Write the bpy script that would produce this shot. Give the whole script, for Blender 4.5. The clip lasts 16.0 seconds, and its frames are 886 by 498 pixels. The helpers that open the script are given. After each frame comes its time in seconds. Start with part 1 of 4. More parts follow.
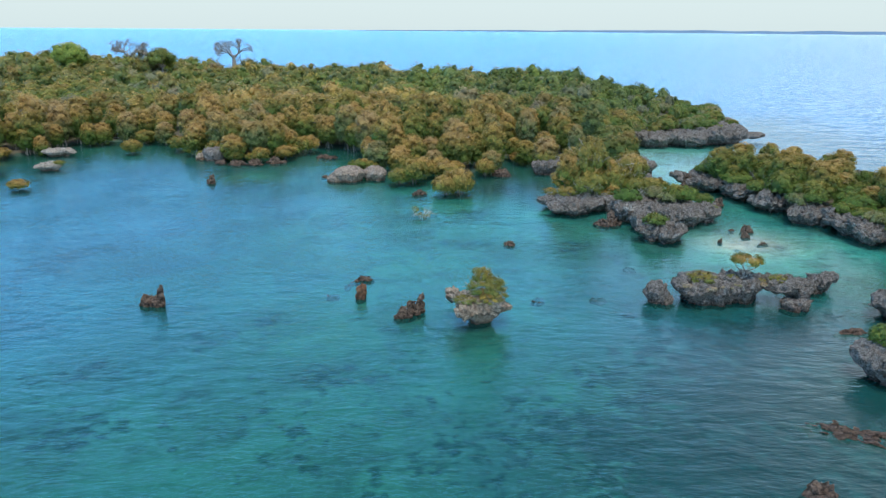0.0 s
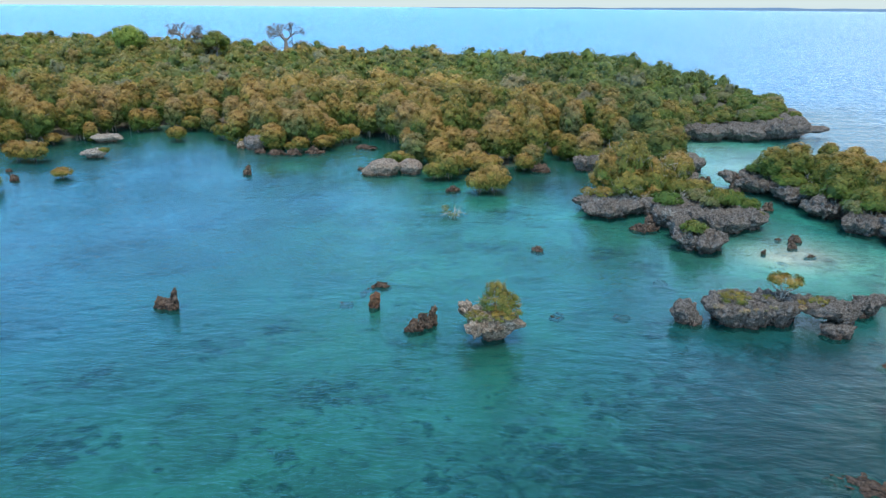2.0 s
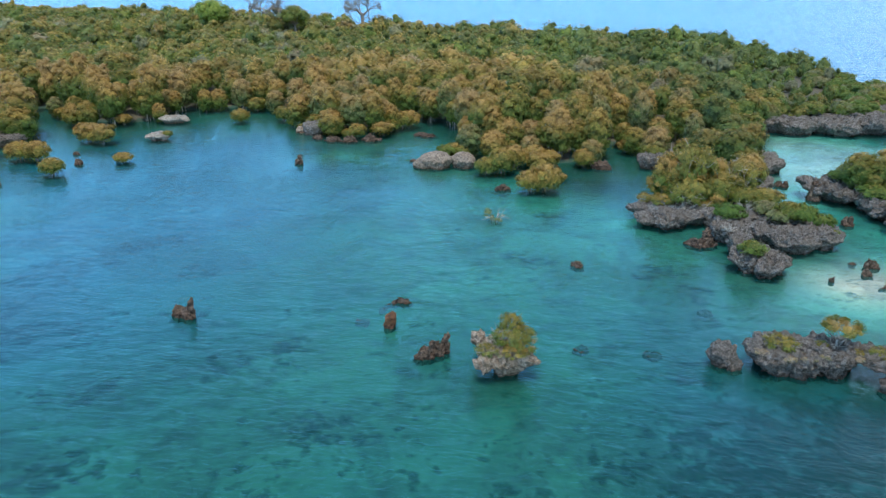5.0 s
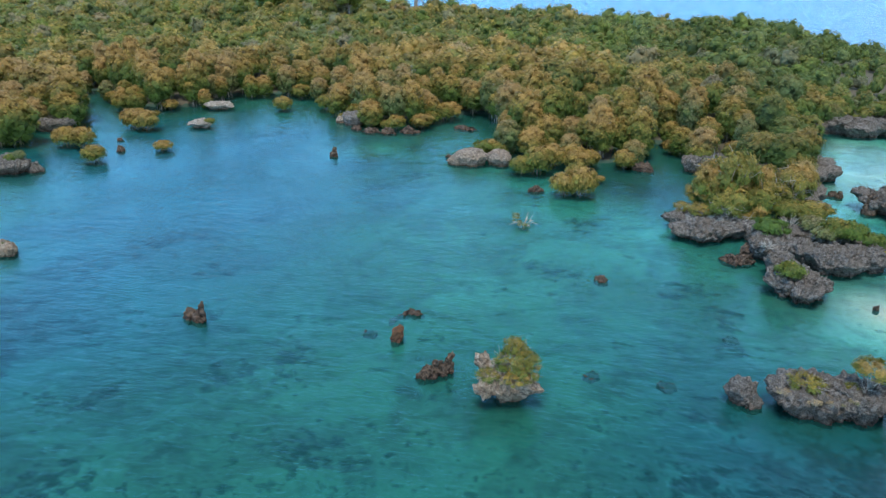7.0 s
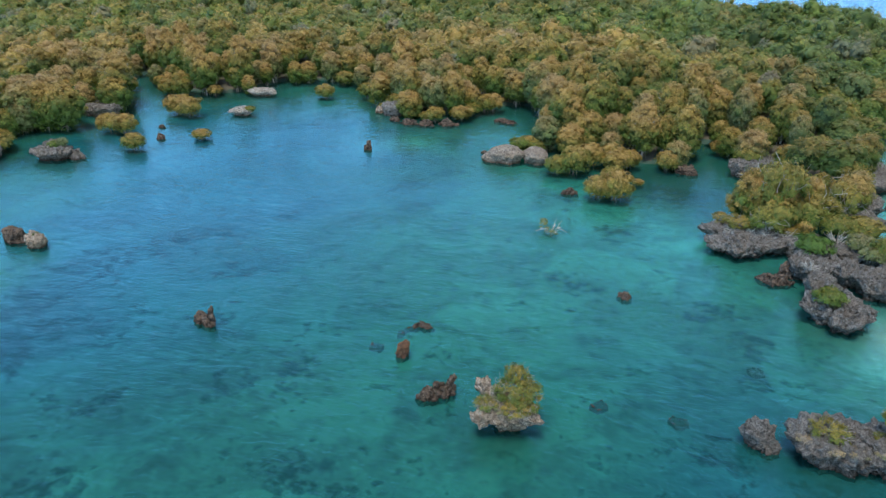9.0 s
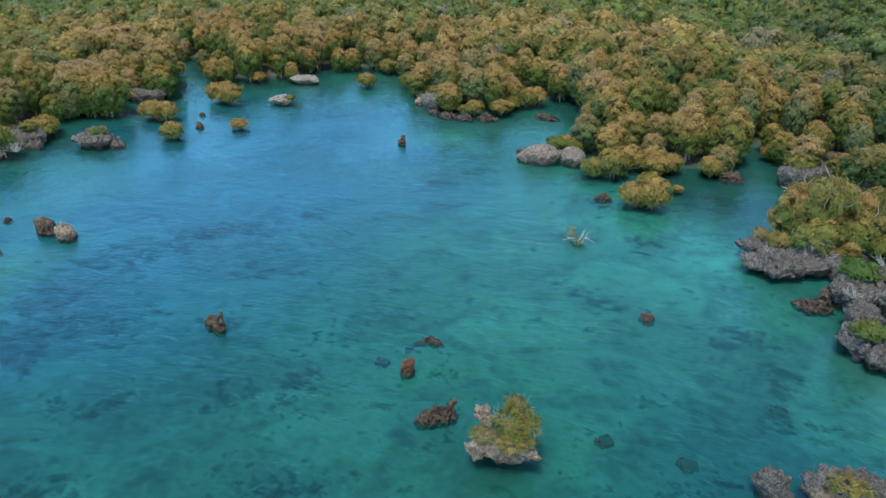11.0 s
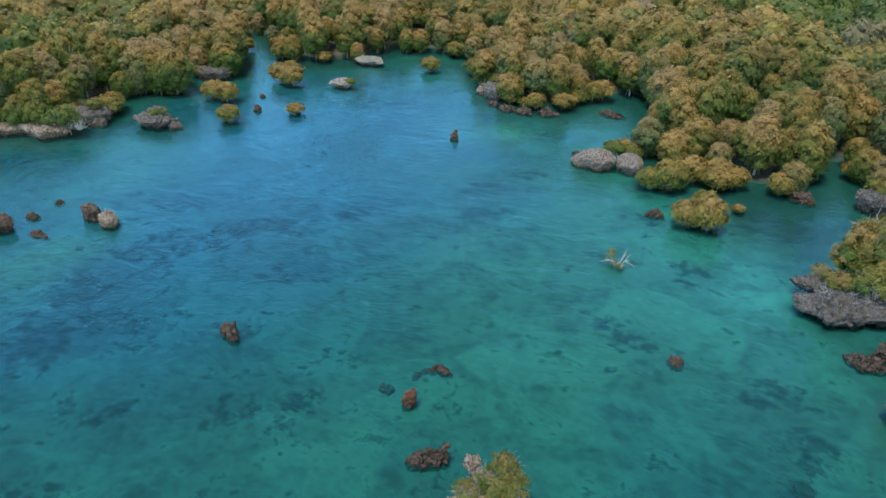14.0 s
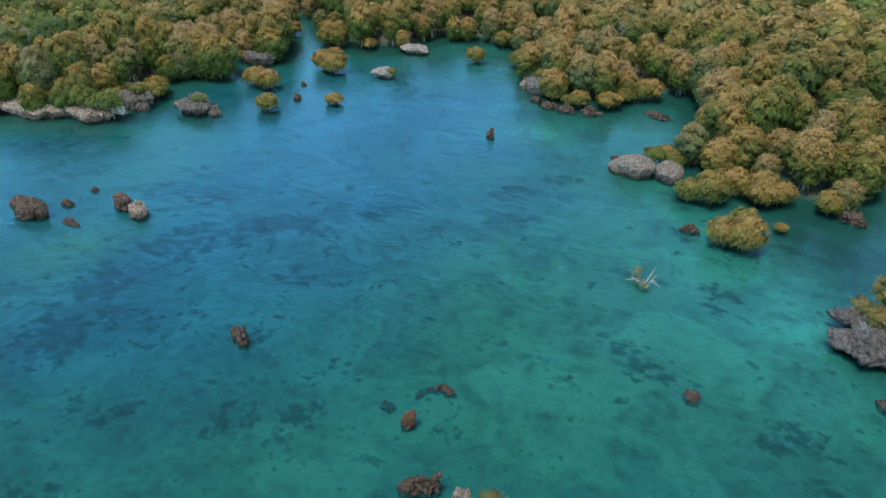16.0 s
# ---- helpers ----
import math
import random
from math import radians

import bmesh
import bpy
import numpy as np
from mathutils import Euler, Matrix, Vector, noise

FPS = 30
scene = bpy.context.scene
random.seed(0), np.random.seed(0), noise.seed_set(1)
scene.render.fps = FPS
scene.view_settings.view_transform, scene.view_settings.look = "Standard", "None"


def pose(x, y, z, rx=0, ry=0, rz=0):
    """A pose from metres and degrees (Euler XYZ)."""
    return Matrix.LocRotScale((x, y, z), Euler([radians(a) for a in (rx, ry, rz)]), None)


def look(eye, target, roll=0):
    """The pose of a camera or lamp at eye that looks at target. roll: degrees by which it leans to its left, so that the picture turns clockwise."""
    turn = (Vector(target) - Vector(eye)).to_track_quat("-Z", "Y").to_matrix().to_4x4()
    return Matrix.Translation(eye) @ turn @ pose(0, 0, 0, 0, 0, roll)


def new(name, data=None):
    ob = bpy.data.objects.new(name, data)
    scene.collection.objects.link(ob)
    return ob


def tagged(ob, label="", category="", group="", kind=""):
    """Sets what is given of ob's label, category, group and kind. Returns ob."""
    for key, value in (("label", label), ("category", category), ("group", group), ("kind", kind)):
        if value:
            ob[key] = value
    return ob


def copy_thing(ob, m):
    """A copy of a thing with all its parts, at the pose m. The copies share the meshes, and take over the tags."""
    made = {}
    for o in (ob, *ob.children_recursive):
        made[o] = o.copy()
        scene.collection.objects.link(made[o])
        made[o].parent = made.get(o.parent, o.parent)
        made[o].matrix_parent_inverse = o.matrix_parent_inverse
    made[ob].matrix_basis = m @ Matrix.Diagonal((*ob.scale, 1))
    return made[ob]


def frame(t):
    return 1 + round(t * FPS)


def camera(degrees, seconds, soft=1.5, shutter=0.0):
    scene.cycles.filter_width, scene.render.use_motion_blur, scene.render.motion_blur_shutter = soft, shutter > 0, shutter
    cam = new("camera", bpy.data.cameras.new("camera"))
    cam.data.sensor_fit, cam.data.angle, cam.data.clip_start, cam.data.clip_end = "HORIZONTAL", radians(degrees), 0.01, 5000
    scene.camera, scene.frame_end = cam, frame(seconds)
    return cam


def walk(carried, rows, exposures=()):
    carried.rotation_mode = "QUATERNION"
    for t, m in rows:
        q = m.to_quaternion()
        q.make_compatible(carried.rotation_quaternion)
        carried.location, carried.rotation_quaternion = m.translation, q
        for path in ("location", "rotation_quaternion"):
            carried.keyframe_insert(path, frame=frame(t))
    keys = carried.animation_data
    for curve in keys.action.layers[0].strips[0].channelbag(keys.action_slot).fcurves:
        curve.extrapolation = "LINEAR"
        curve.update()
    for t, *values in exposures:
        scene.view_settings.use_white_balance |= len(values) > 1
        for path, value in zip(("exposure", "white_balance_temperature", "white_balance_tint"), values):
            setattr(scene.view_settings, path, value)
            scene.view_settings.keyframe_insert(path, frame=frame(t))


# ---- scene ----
cam = camera(64.3, 16.0, soft=1.2)
PATH = [
    (0, (1.232, 0.455, 19.503), (1.213, 2.363, 18.904), 0.4),
    (0.5, (2.003, 1.162, 19.805), (1.945, 3.065, 19.193), 0.3),
    (1, (2.687, 1.788, 20.198), (2.589, 3.685, 19.573), 0.3),
    (1.5, (3.389, 2.403, 20.623), (3.25, 4.293, 19.982), 0.3),
    (2, (4.083, 3.082, 21.054), (3.904, 4.963, 20.398), 0.4),
    (2.5, (4.792, 3.8, 21.39), (4.573, 5.672, 20.722), 0.4),
    (3, (5.466, 4.598, 21.834), (5.207, 6.459, 21.15), 0.4),
    (3.5, (6.094, 5.28, 22.269), (5.796, 7.13, 21.571), 0.4),
    (4, (6.765, 6.097, 22.761), (6.427, 7.934, 22.047), 0.3),
    (6.5, (9.938, 10.05, 24.773), (9.413, 11.814, 23.991), 0.2),
    (7, (10.516, 10.839, 25.213), (9.953, 12.585, 24.416), 0.3),
    (7.5, (11.041, 11.669, 25.538), (10.444, 13.398, 24.729), 0.2),
    (8, (11.622, 12.602, 25.967), (10.987, 14.31, 25.143), 0.2),
    (8.5, (12.114, 13.394, 26.341), (11.445, 15.083, 25.503), 0.2),
    (9, (12.634, 14.313, 26.805), (11.929, 15.978, 25.951), 0.2),
    (11.5, (14.669, 18.781, 28.755), (13.803, 20.329, 27.833), 0.1),
    (12, (15.05, 19.742, 29.205), (14.152, 21.264, 28.268), 0.1),
    (12.5, (15.36, 20.656, 29.601), (14.434, 22.152, 28.652), 0.1),
    (13, (15.642, 21.644, 30.026), (14.686, 23.112, 29.061), 0.2),
    (13.5, (15.882, 22.571, 30.443), (14.9, 24.013, 29.465), 0.2),
    (14, (16.145, 23.537, 30.986), (15.136, 24.948, 29.99), 0.2),
    (14.5, (16.362, 24.468, 31.339), (15.327, 25.851, 30.331), 0.2),
    (15, (16.572, 25.448, 31.782), (15.511, 26.8, 30.76), 0.2),
    (15.5, (16.758, 26.377, 32.229), (15.674, 27.699, 31.191), 0.3),
    (16, (16.93, 27.332, 32.66), (15.82, 28.62, 31.607), 0.3),
]
walk(cam, [(t, look(eye, target, roll)) for t, eye, target, roll in PATH], ((0.0, 0.38), (4.0, 0.38), (9.0, 0.38), (16.0, 0.28)))

# ---- world, sun ----
SUN_AZ, SUN_EL = radians(272.0), radians(68.0)      # direction towards the sun, counted from +x
world = bpy.data.worlds.new("sky")
scene.world = world
world.use_nodes = True
wn, wl = world.node_tree.nodes, world.node_tree.links
sky = wn.new("ShaderNodeTexSky")
sky.sky_type = "NISHITA"
sky.sun_disc = False
sky.sun_elevation = SUN_EL
sky.sun_rotation = radians(90.0) - SUN_AZ
sky.air_density, sky.dust_density, sky.ozone_density = 1.0, 0.8, 1.2
wn["Background"].inputs["Strength"].default_value = 0.11
# thin white cloud over the blue, closing up towards the horizon and the east
way = wn.new("ShaderNodeTexCoord")
apart = wn.new("ShaderNodeSeparateXYZ")
wl.new(way.outputs["Generated"], apart.inputs[0])
low = wn.new("ShaderNodeMapRange")
low.interpolation_type = "SMOOTHSTEP"
low.inputs["From Min"].default_value, low.inputs["From Max"].default_value = 0.015, 0.8
low.inputs["To Min"].default_value, low.inputs["To Max"].default_value = 0.9, 0.0
wl.new(apart.outputs["Z"], low.inputs["Value"])
stretch = wn.new("ShaderNodeMapping")
stretch.inputs["Scale"].default_value = (1.0, 1.0, 3.5)
wl.new(way.outputs["Generated"], stretch.inputs["Vector"])
cloud = wn.new("ShaderNodeTexNoise")
cloud.inputs["Scale"].default_value, cloud.inputs["Detail"].default_value = 1.7, 5.0
wl.new(stretch.outputs[0], cloud.inputs["Vector"])
cover = wn.new("ShaderNodeMapRange")
cover.inputs["From Min"].default_value, cover.inputs["From Max"].default_value = 0.45, 0.75
cover.inputs["To Min"].default_value, cover.inputs["To Max"].default_value = 0.0, 0.2
wl.new(cloud.outputs["Fac"], cover.inputs["Value"])
most = wn.new("ShaderNodeMath")
most.operation = "MAXIMUM"
wl.new(low.outputs[0], most.inputs[0])
wl.new(cover.outputs[0], most.inputs[1])
veil = wn.new("ShaderNodeMix")
veil.data_type = "RGBA"
rise = wn.new("ShaderNodeMapRange")
rise.inputs["From Min"].default_value, rise.inputs["From Max"].default_value = 0.06, 0.24
wl.new(apart.outputs["Z"], rise.inputs["Value"])
haze_tone = wn.new("ShaderNodeMix")
haze_tone.data_type = "RGBA"
haze_tone.inputs[6].default_value, haze_tone.inputs[7].default_value = (4.9, 5.9, 6.1, 1.0), (4.5, 16.2, 31.0, 1.0)
wl.new(rise.outputs[0], haze_tone.inputs["Factor"])
east = wn.new("ShaderNodeMapRange")
east.interpolation_type = "SMOOTHSTEP"
east.inputs["From Min"].default_value, east.inputs["From Max"].default_value = 0.05, 0.55
wl.new(apart.outputs["X"], east.inputs["Value"])
bank = wn.new("ShaderNodeMix")
bank.data_type = "RGBA"
bank.inputs[7].default_value = (13.0, 15.8, 16.8, 1.0)
high = wn.new("ShaderNodeMath")
high.operation = "MULTIPLY"
wl.new(east.outputs[0], high.inputs[0])
wl.new(rise.outputs[0], high.inputs[1])
wl.new(high.outputs[0], bank.inputs["Factor"])
wl.new(haze_tone.outputs[2], bank.inputs[6])
wl.new(bank.outputs[2], veil.inputs[7])
wl.new(most.outputs[0], veil.inputs["Factor"])
wl.new(sky.outputs[0], veil.inputs[6])
wl.new(veil.outputs[2], wn["Background"].inputs["Color"])

sun_data = bpy.data.lights.new("sun", "SUN")
sun_data.energy, sun_data.angle, sun_data.color = 2.5, radians(14.0), (1.0, 0.95, 0.87)
sun = new("sun", sun_data)
sun_dir = Vector((math.cos(SUN_AZ) * math.cos(SUN_EL), math.sin(SUN_AZ) * math.cos(SUN_EL), math.sin(SUN_EL)))
sun.matrix_world = look(sun_dir * 100, (0, 0, 0))


# ---- materials ----
class Graph:
    """Short hand for a node material."""

    def __init__(self, name):
        self.mat = bpy.data.materials.new(name)
        self.mat.use_nodes = True
        self.tree = self.mat.node_tree
        self.tree.nodes.clear()
        self.out = self.add("ShaderNodeOutputMaterial")

    def add(self, kind, inputs=None, **props):
        node = self.tree.nodes.new(kind)
        for key, value in props.items():
            if key == "operation":
                node.operation = value
            elif key == "use_clamp":
                node.use_clamp = value
            elif key == "data_type":
                node.data_type = value
            elif key == "blend_type":
                node.blend_type = value
            elif key == "attribute_name":
                node.attribute_name = value
        for key, value in (inputs or {}).items():
            self.put(node, key, value)
        return node

    def put(self, node, key, value):
        if isinstance(value, bpy.types.NodeSocket):
            self.tree.links.new(value, node.inputs[key])
        else:
            node.inputs[key].default_value = value

    def place(self):
        return self.add("ShaderNodeNewGeometry").outputs["Position"]

    def own(self):
        return self.add("ShaderNodeTexCoord").outputs["Object"]

    def noise(self, vector, scale, detail=4.0, rough=0.55, distort=0.0):
        return self.add("ShaderNodeTexNoise", {"Vector": vector, "Scale": scale, "Detail": detail, "Roughness": rough, "Distortion": distort}).outputs["Fac"]

    def ramp(self, fac, stops):
        node = self.add("ShaderNodeValToRGB", {"Fac": fac})
        e = node.color_ramp.elements
        while len(e) < len(stops):
            e.new(0.5)
        for item, (at, colour) in zip(e, stops):
            item.position, item.color = at, (*colour, 1.0)
        return node.outputs["Color"]

    def math(self, op, a, b=0.0, clamp=False):
        node = self.add("ShaderNodeMath", operation=op, use_clamp=clamp)
        self.put(node, 0, a)
        self.put(node, 1, b)
        return node.outputs[0]

    def mix(self, fac, a, b, blend="MIX"):
        node = self.add("ShaderNodeMix", data_type="RGBA", blend_type=blend)
        self.put(node, "Factor", fac)
        for key, value in ((6, a), (7, b)):
            self.put(node, key, value if isinstance(value, bpy.types.NodeSocket) else (*value, 1.0))
        return node.outputs[2]

    def bump(self, height, strength, distance):
        return self.add("ShaderNodeBump", {"Height": height, "Strength": strength, "Distance": distance}).outputs["Normal"]

    def surface(self, shader):
        self.tree.links.new(shader, self.out.inputs["Surface"])
        return self.mat

    def principled(self, colour, rough, normal=None, **more):
        node = self.add("ShaderNodeBsdfPrincipled")
        self.put(node, "Base Color", colour if isinstance(colour, bpy.types.NodeSocket) else (*colour, 1.0))
        self.put(node, "Roughness", rough)
        if normal is not None:
            self.put(node, "Normal", normal)
        for key, value in more.items():
            self.put(node, key.replace("_", " "), value)
        return node.outputs[0]


def limestone(name, pale, dark, wet):
    """Pitted coral limestone: weathered top, rust-brown tidal band at the waterline."""
    g = Graph(name)
    p = g.place()
    coarse, fine = g.noise(p, 0.7, 5), g.noise(p, 3.6, 8, 0.78)
    pits = g.add("ShaderNodeTexVoronoi", {"Vector": p, "Scale": 3.2}).outputs["Distance"]
    tone = g.mix(g.ramp(fine, ((0.43, (0, 0, 0)), (0.57, (1, 1, 1)))), dark, pale)
    tone = g.mix(g.ramp(coarse, ((0.42, (0, 0, 0)), (0.68, (0.75, 0.75, 0.75)))), tone, (pale[0] * 0.62, pale[1] * 0.58, pale[2] * 0.52))
    grain = g.noise(p, 13.0, 5, 0.75)
    tone = g.mix(g.ramp(grain, ((0.40, (0.65, 0.65, 0.65)), (0.48, (0, 0, 0)))), tone, (dark[0] * 0.55, dark[1] * 0.55, dark[2] * 0.55))
    tone = g.mix(g.ramp(grain, ((0.54, (0, 0, 0)), (0.66, (0.45, 0.45, 0.45)))), tone, (pale[0] * 1.35, pale[1] * 1.35, pale[2] * 1.3))
    z = g.add("ShaderNodeSeparateXYZ", {"Vector": p}).outputs["Z"]
    tide = g.math("ADD", z, g.math("MULTIPLY", g.math("SUBTRACT", coarse, 0.5), 1.1))
    soaked = g.mix(g.ramp(fine, ((0.43, (0, 0, 0)), (0.57, (1, 1, 1)))), tuple(c * 0.3 for c in wet), tuple(min(1.0, c * 1.7) for c in wet))
    soaked = g.mix(g.ramp(grain, ((0.53, (0, 0, 0)), (0.62, (0.8, 0.8, 0.8)))), soaked, (pale[0] * 0.8, pale[1] * 0.75, pale[2] * 0.7))
    tone = g.mix(g.ramp(tide, ((0.05, (1, 1, 1)), (0.5, (0, 0, 0)))), tone, soaked)
    # the water's green veil over sunken rock is painted into its colour
    water_veil = g.ramp(g.math("MULTIPLY", z, -1.0), ((0.0, (0, 0, 0)), (0.04, (0.6, 0.6, 0.6)), (0.4, (0.92, 0.92, 0.92))))
    tone = g.mix(water_veil, tone, (0.045, 0.19, 0.17))
    relief = g.math("ADD", g.math("ADD", g.math("MULTIPLY", pits, 0.6), fine), g.math("MULTIPLY", grain, 0.5))
    return g.surface(g.principled(tone, 0.9, g.bump(relief, 1.0, 0.32)))


ROCK = limestone("grey_limestone", (0.325, 0.295, 0.265), (0.085, 0.077, 0.07), (0.075, 0.05, 0.037))
ROCK_PALE = limestone("pale_limestone", (0.70, 0.57, 0.45), (0.15, 0.115, 0.085), (0.16, 0.10, 0.065))
ROCK_WHITE = limestone("bleached_limestone", (0.62, 0.56, 0.49), (0.24, 0.21, 0.18), (0.15, 0.10, 0.07))
ROCK_WARM = limestone("warm_grey_limestone", (0.46, 0.38, 0.31), (0.21, 0.165, 0.13), (0.12, 0.075, 0.05))
ROCK_RUST = limestone("rust_limestone", (0.33, 0.165, 0.085), (0.10, 0.05, 0.03), (0.12, 0.06, 0.04))
ROCK_BROWN = limestone("brown_limestone", (0.29, 0.205, 0.15), (0.035, 0.026, 0.021), (0.095, 0.06, 0.042))


def leaf_material(name, gain=1.0):
    """Leaf sprays: the attribute tint carries how yellowed (r), how light (g) and how bare (b) each is, and whether its
    edge is ragged (alpha). gain: how much the leaf colour is lightened.
    """
    g = Graph(name)
    attribute = g.add("ShaderNodeAttribute", attribute_name="tint")
    part_of = g.add("ShaderNodeSeparateColor", {"Color": attribute.outputs["Color"]})
    own = g.add("ShaderNodeObjectInfo").outputs["Random"]
    leaf = g.add("ShaderNodeNewGeometry").outputs["Random Per Island"]
    speck = g.noise(g.place(), 10.0, 3, 0.75)
    warm = g.math("ADD", part_of.outputs[0], g.math("MULTIPLY", g.math("SUBTRACT", own, 0.5), 0.46))
    warm = g.math("ADD", warm, g.math("MULTIPLY", g.math("SUBTRACT", speck, 0.5), 0.35))
    warm = g.math("ADD", warm, g.math("MULTIPLY", g.math("SUBTRACT", leaf, 0.5), 0.22), True)
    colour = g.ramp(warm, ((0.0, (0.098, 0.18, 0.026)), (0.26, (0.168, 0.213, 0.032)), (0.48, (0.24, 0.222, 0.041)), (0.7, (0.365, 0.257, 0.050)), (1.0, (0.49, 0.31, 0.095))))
    colour = g.mix(part_of.outputs[2], colour, (0.36, 0.31, 0.25))
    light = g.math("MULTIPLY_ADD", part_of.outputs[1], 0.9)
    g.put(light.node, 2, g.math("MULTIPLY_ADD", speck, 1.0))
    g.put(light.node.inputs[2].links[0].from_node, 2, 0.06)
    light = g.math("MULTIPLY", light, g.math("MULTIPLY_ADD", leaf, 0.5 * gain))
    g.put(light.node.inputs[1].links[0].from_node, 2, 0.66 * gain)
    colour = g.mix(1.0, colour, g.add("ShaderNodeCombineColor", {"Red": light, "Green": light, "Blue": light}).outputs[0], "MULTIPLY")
    face = g.principled(colour, 0.6, g.bump(speck, 0.6, 0.12))
    through_leaf = g.add("ShaderNodeBsdfTranslucent", {"Color": colour}).outputs[0]
    both = g.add("ShaderNodeMixShader", {0: 0.3})
    g.tree.links.new(face, both.inputs[1])
    g.tree.links.new(through_leaf, both.inputs[2])
    gaps = g.math("GREATER_THAN", g.math("MULTIPLY", g.noise(g.place(), 17.0, 2, 0.65), attribute.outputs["Alpha"]), 0.505)
    ragged = g.add("ShaderNodeMixShader", {0: gaps})
    g.tree.links.new(both.outputs[0], ragged.inputs[1])
    g.tree.links.new(g.add("ShaderNodeBsdfTransparent").outputs[0], ragged.inputs[2])
    return g.surface(ragged.outputs[0])


LEAF = leaf_material("leaves")
# lighter copy: the distant canopy's added brightness is put into the leaf colour
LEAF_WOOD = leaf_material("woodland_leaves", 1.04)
LEAF_BRIGHT = leaf_material("bright_green_leaves", 1.7)


def bark_material(name, pale, dark):
    g = Graph(name)
    p = g.own()
    tone = g.mix(g.noise(p, 6.0, 5), dark, pale)
    return g.surface(g.principled(tone, 0.85, g.bump(g.noise(p, 14.0), 0.6, 0.03)))


BARK = bark_material("grey_bark", (0.34, 0.31, 0.27), (0.11, 0.095, 0.08))
BARK_GREY = bark_material("pale_grey_bark", (0.52, 0.49, 0.44), (0.24, 0.22, 0.19))
BARK_PALE = bark_material("bleached_wood", (0.62, 0.58, 0.52), (0.30, 0.27, 0.23))


def soil_material():
    g = Graph("leaf_litter_and_rock")
    p = g.place()
    tone = g.mix(g.noise(p, 0.8, 6), (0.06, 0.058, 0.035), (0.15, 0.13, 0.095))
    return g.surface(g.principled(tone, 0.95, g.bump(g.noise(p, 3.0, 6), 0.8, 0.2)))


def seabed_material():
    """Coral sand; the attribute tint carries how thickly weed grows (r), how deep the painted water tint is (g) and how
    dark the bed is from muddiness and painted shade (b).
    """
    g = Graph("seabed_sand")
    p = g.place()
    kind = g.add("ShaderNodeSeparateColor", {"Color": g.add("ShaderNodeAttribute", attribute_name="tint").outputs["Color"]})
    thick, tone_depth, mud_shade = kind.outputs[0], kind.outputs[1], kind.outputs[2]
    flat = g.add("ShaderNodeMapping", {"Vector": p, "Scale": (1.0, 1.0, 0.0)}).outputs[0]
    broad, mid, fine = g.noise(flat, 0.05, 3), g.noise(flat, 0.26, 6, 0.6, 0.35), g.noise(flat, 1.3, 7, 0.66, 0.25)
    blotch = g.noise(flat, 0.7, 5, 0.62, 0.35)
    depth = g.math("ADD", g.math("MULTIPLY", tone_depth, 4.0), g.math("MULTIPLY", g.math("SUBTRACT", broad, 0.5), 0.9))
    sand = g.ramp(g.math("DIVIDE", depth, 4.0), SEA_TONES)
    mottle = g.math("ADD", g.math("MULTIPLY", g.math("SUBTRACT", mid, 0.5), 1.5), g.math("MULTIPLY", g.math("SUBTRACT", blotch, 0.5), 1.1))
    bars = g.ramp(g.noise(flat, 0.12, 6, 0.55, 0.8), ((0.49, (0, 0, 0)), (0.55, (1, 1, 1))))
    mottle = g.math("ADD", mottle, g.math("MULTIPLY_ADD", bars, 0.26))
    g.put(mottle.node.inputs[1].links[0].from_node, 2, 0.86)
    mottle = g.math("ADD", mottle, g.math("MULTIPLY", g.math("SUBTRACT", fine, 0.5), 0.9))
    mottle = g.math("MAXIMUM", mottle, 0.45)
    sand = g.mix(1.0, sand, g.add("ShaderNodeCombineColor", {"Red": mottle, "Green": mottle, "Blue": g.math("POWER", mottle, 0.85)}).outputs[0], "MULTIPLY")
    grain = g.noise(flat, 3.6, 5, 0.65, 0.3)
    growth = g.math("ADD", thick, g.math("MULTIPLY", g.math("SUBTRACT", mid, 0.5), 1.9))
    growth = g.math("ADD", growth, g.math("MULTIPLY", g.math("SUBTRACT", blotch, 0.5), 2.0))
    growth = g.math("ADD", growth, g.math("MULTIPLY", g.math("SUBTRACT", fine, 0.5), 2.15))
    growth = g.math("ADD", growth, g.math("MULTIPLY", g.math("SUBTRACT", grain, 0.5), 0.5))
    weed = g.ramp(growth, ((0.42, (0, 0, 0)), (0.62, (0.55, 0.55, 0.55)), (0.88, (0.97, 0.97, 0.97))))
    tone = g.mix(weed, sand, g.mix(1.0, sand, (0.08, 0.20, 0.27), "MULTIPLY"))
    tone = g.mix(g.ramp(fine, ((0.55, (0.0, 0.0, 0.0)), (0.85, (0.18, 0.18, 0.18)))), tone, (0.22, 0.44, 0.37))
    # dark green for muddy bed and for painted shade and reflections
    tone = g.mix(mud_shade, tone, g.mix(mid, (0.030, 0.050, 0.036), (0.040, 0.085, 0.055)))
    return g.surface(g.principled(tone, 0.95, g.bump(fine, 0.4, 0.2)))


SEA_TONES = ((0.0, (1.0, 0.68, 0.60)), (0.09, (0.36, 0.47, 0.40)), (0.18, (0.16, 0.375, 0.340)), (0.30, (0.072, 0.19, 0.142)), (0.42, (0.034, 0.140, 0.168)), (0.58, (0.024, 0.148, 0.27)), (1.0, (0.015, 0.14, 0.36)))
SEABED, SOIL = seabed_material(), soil_material()


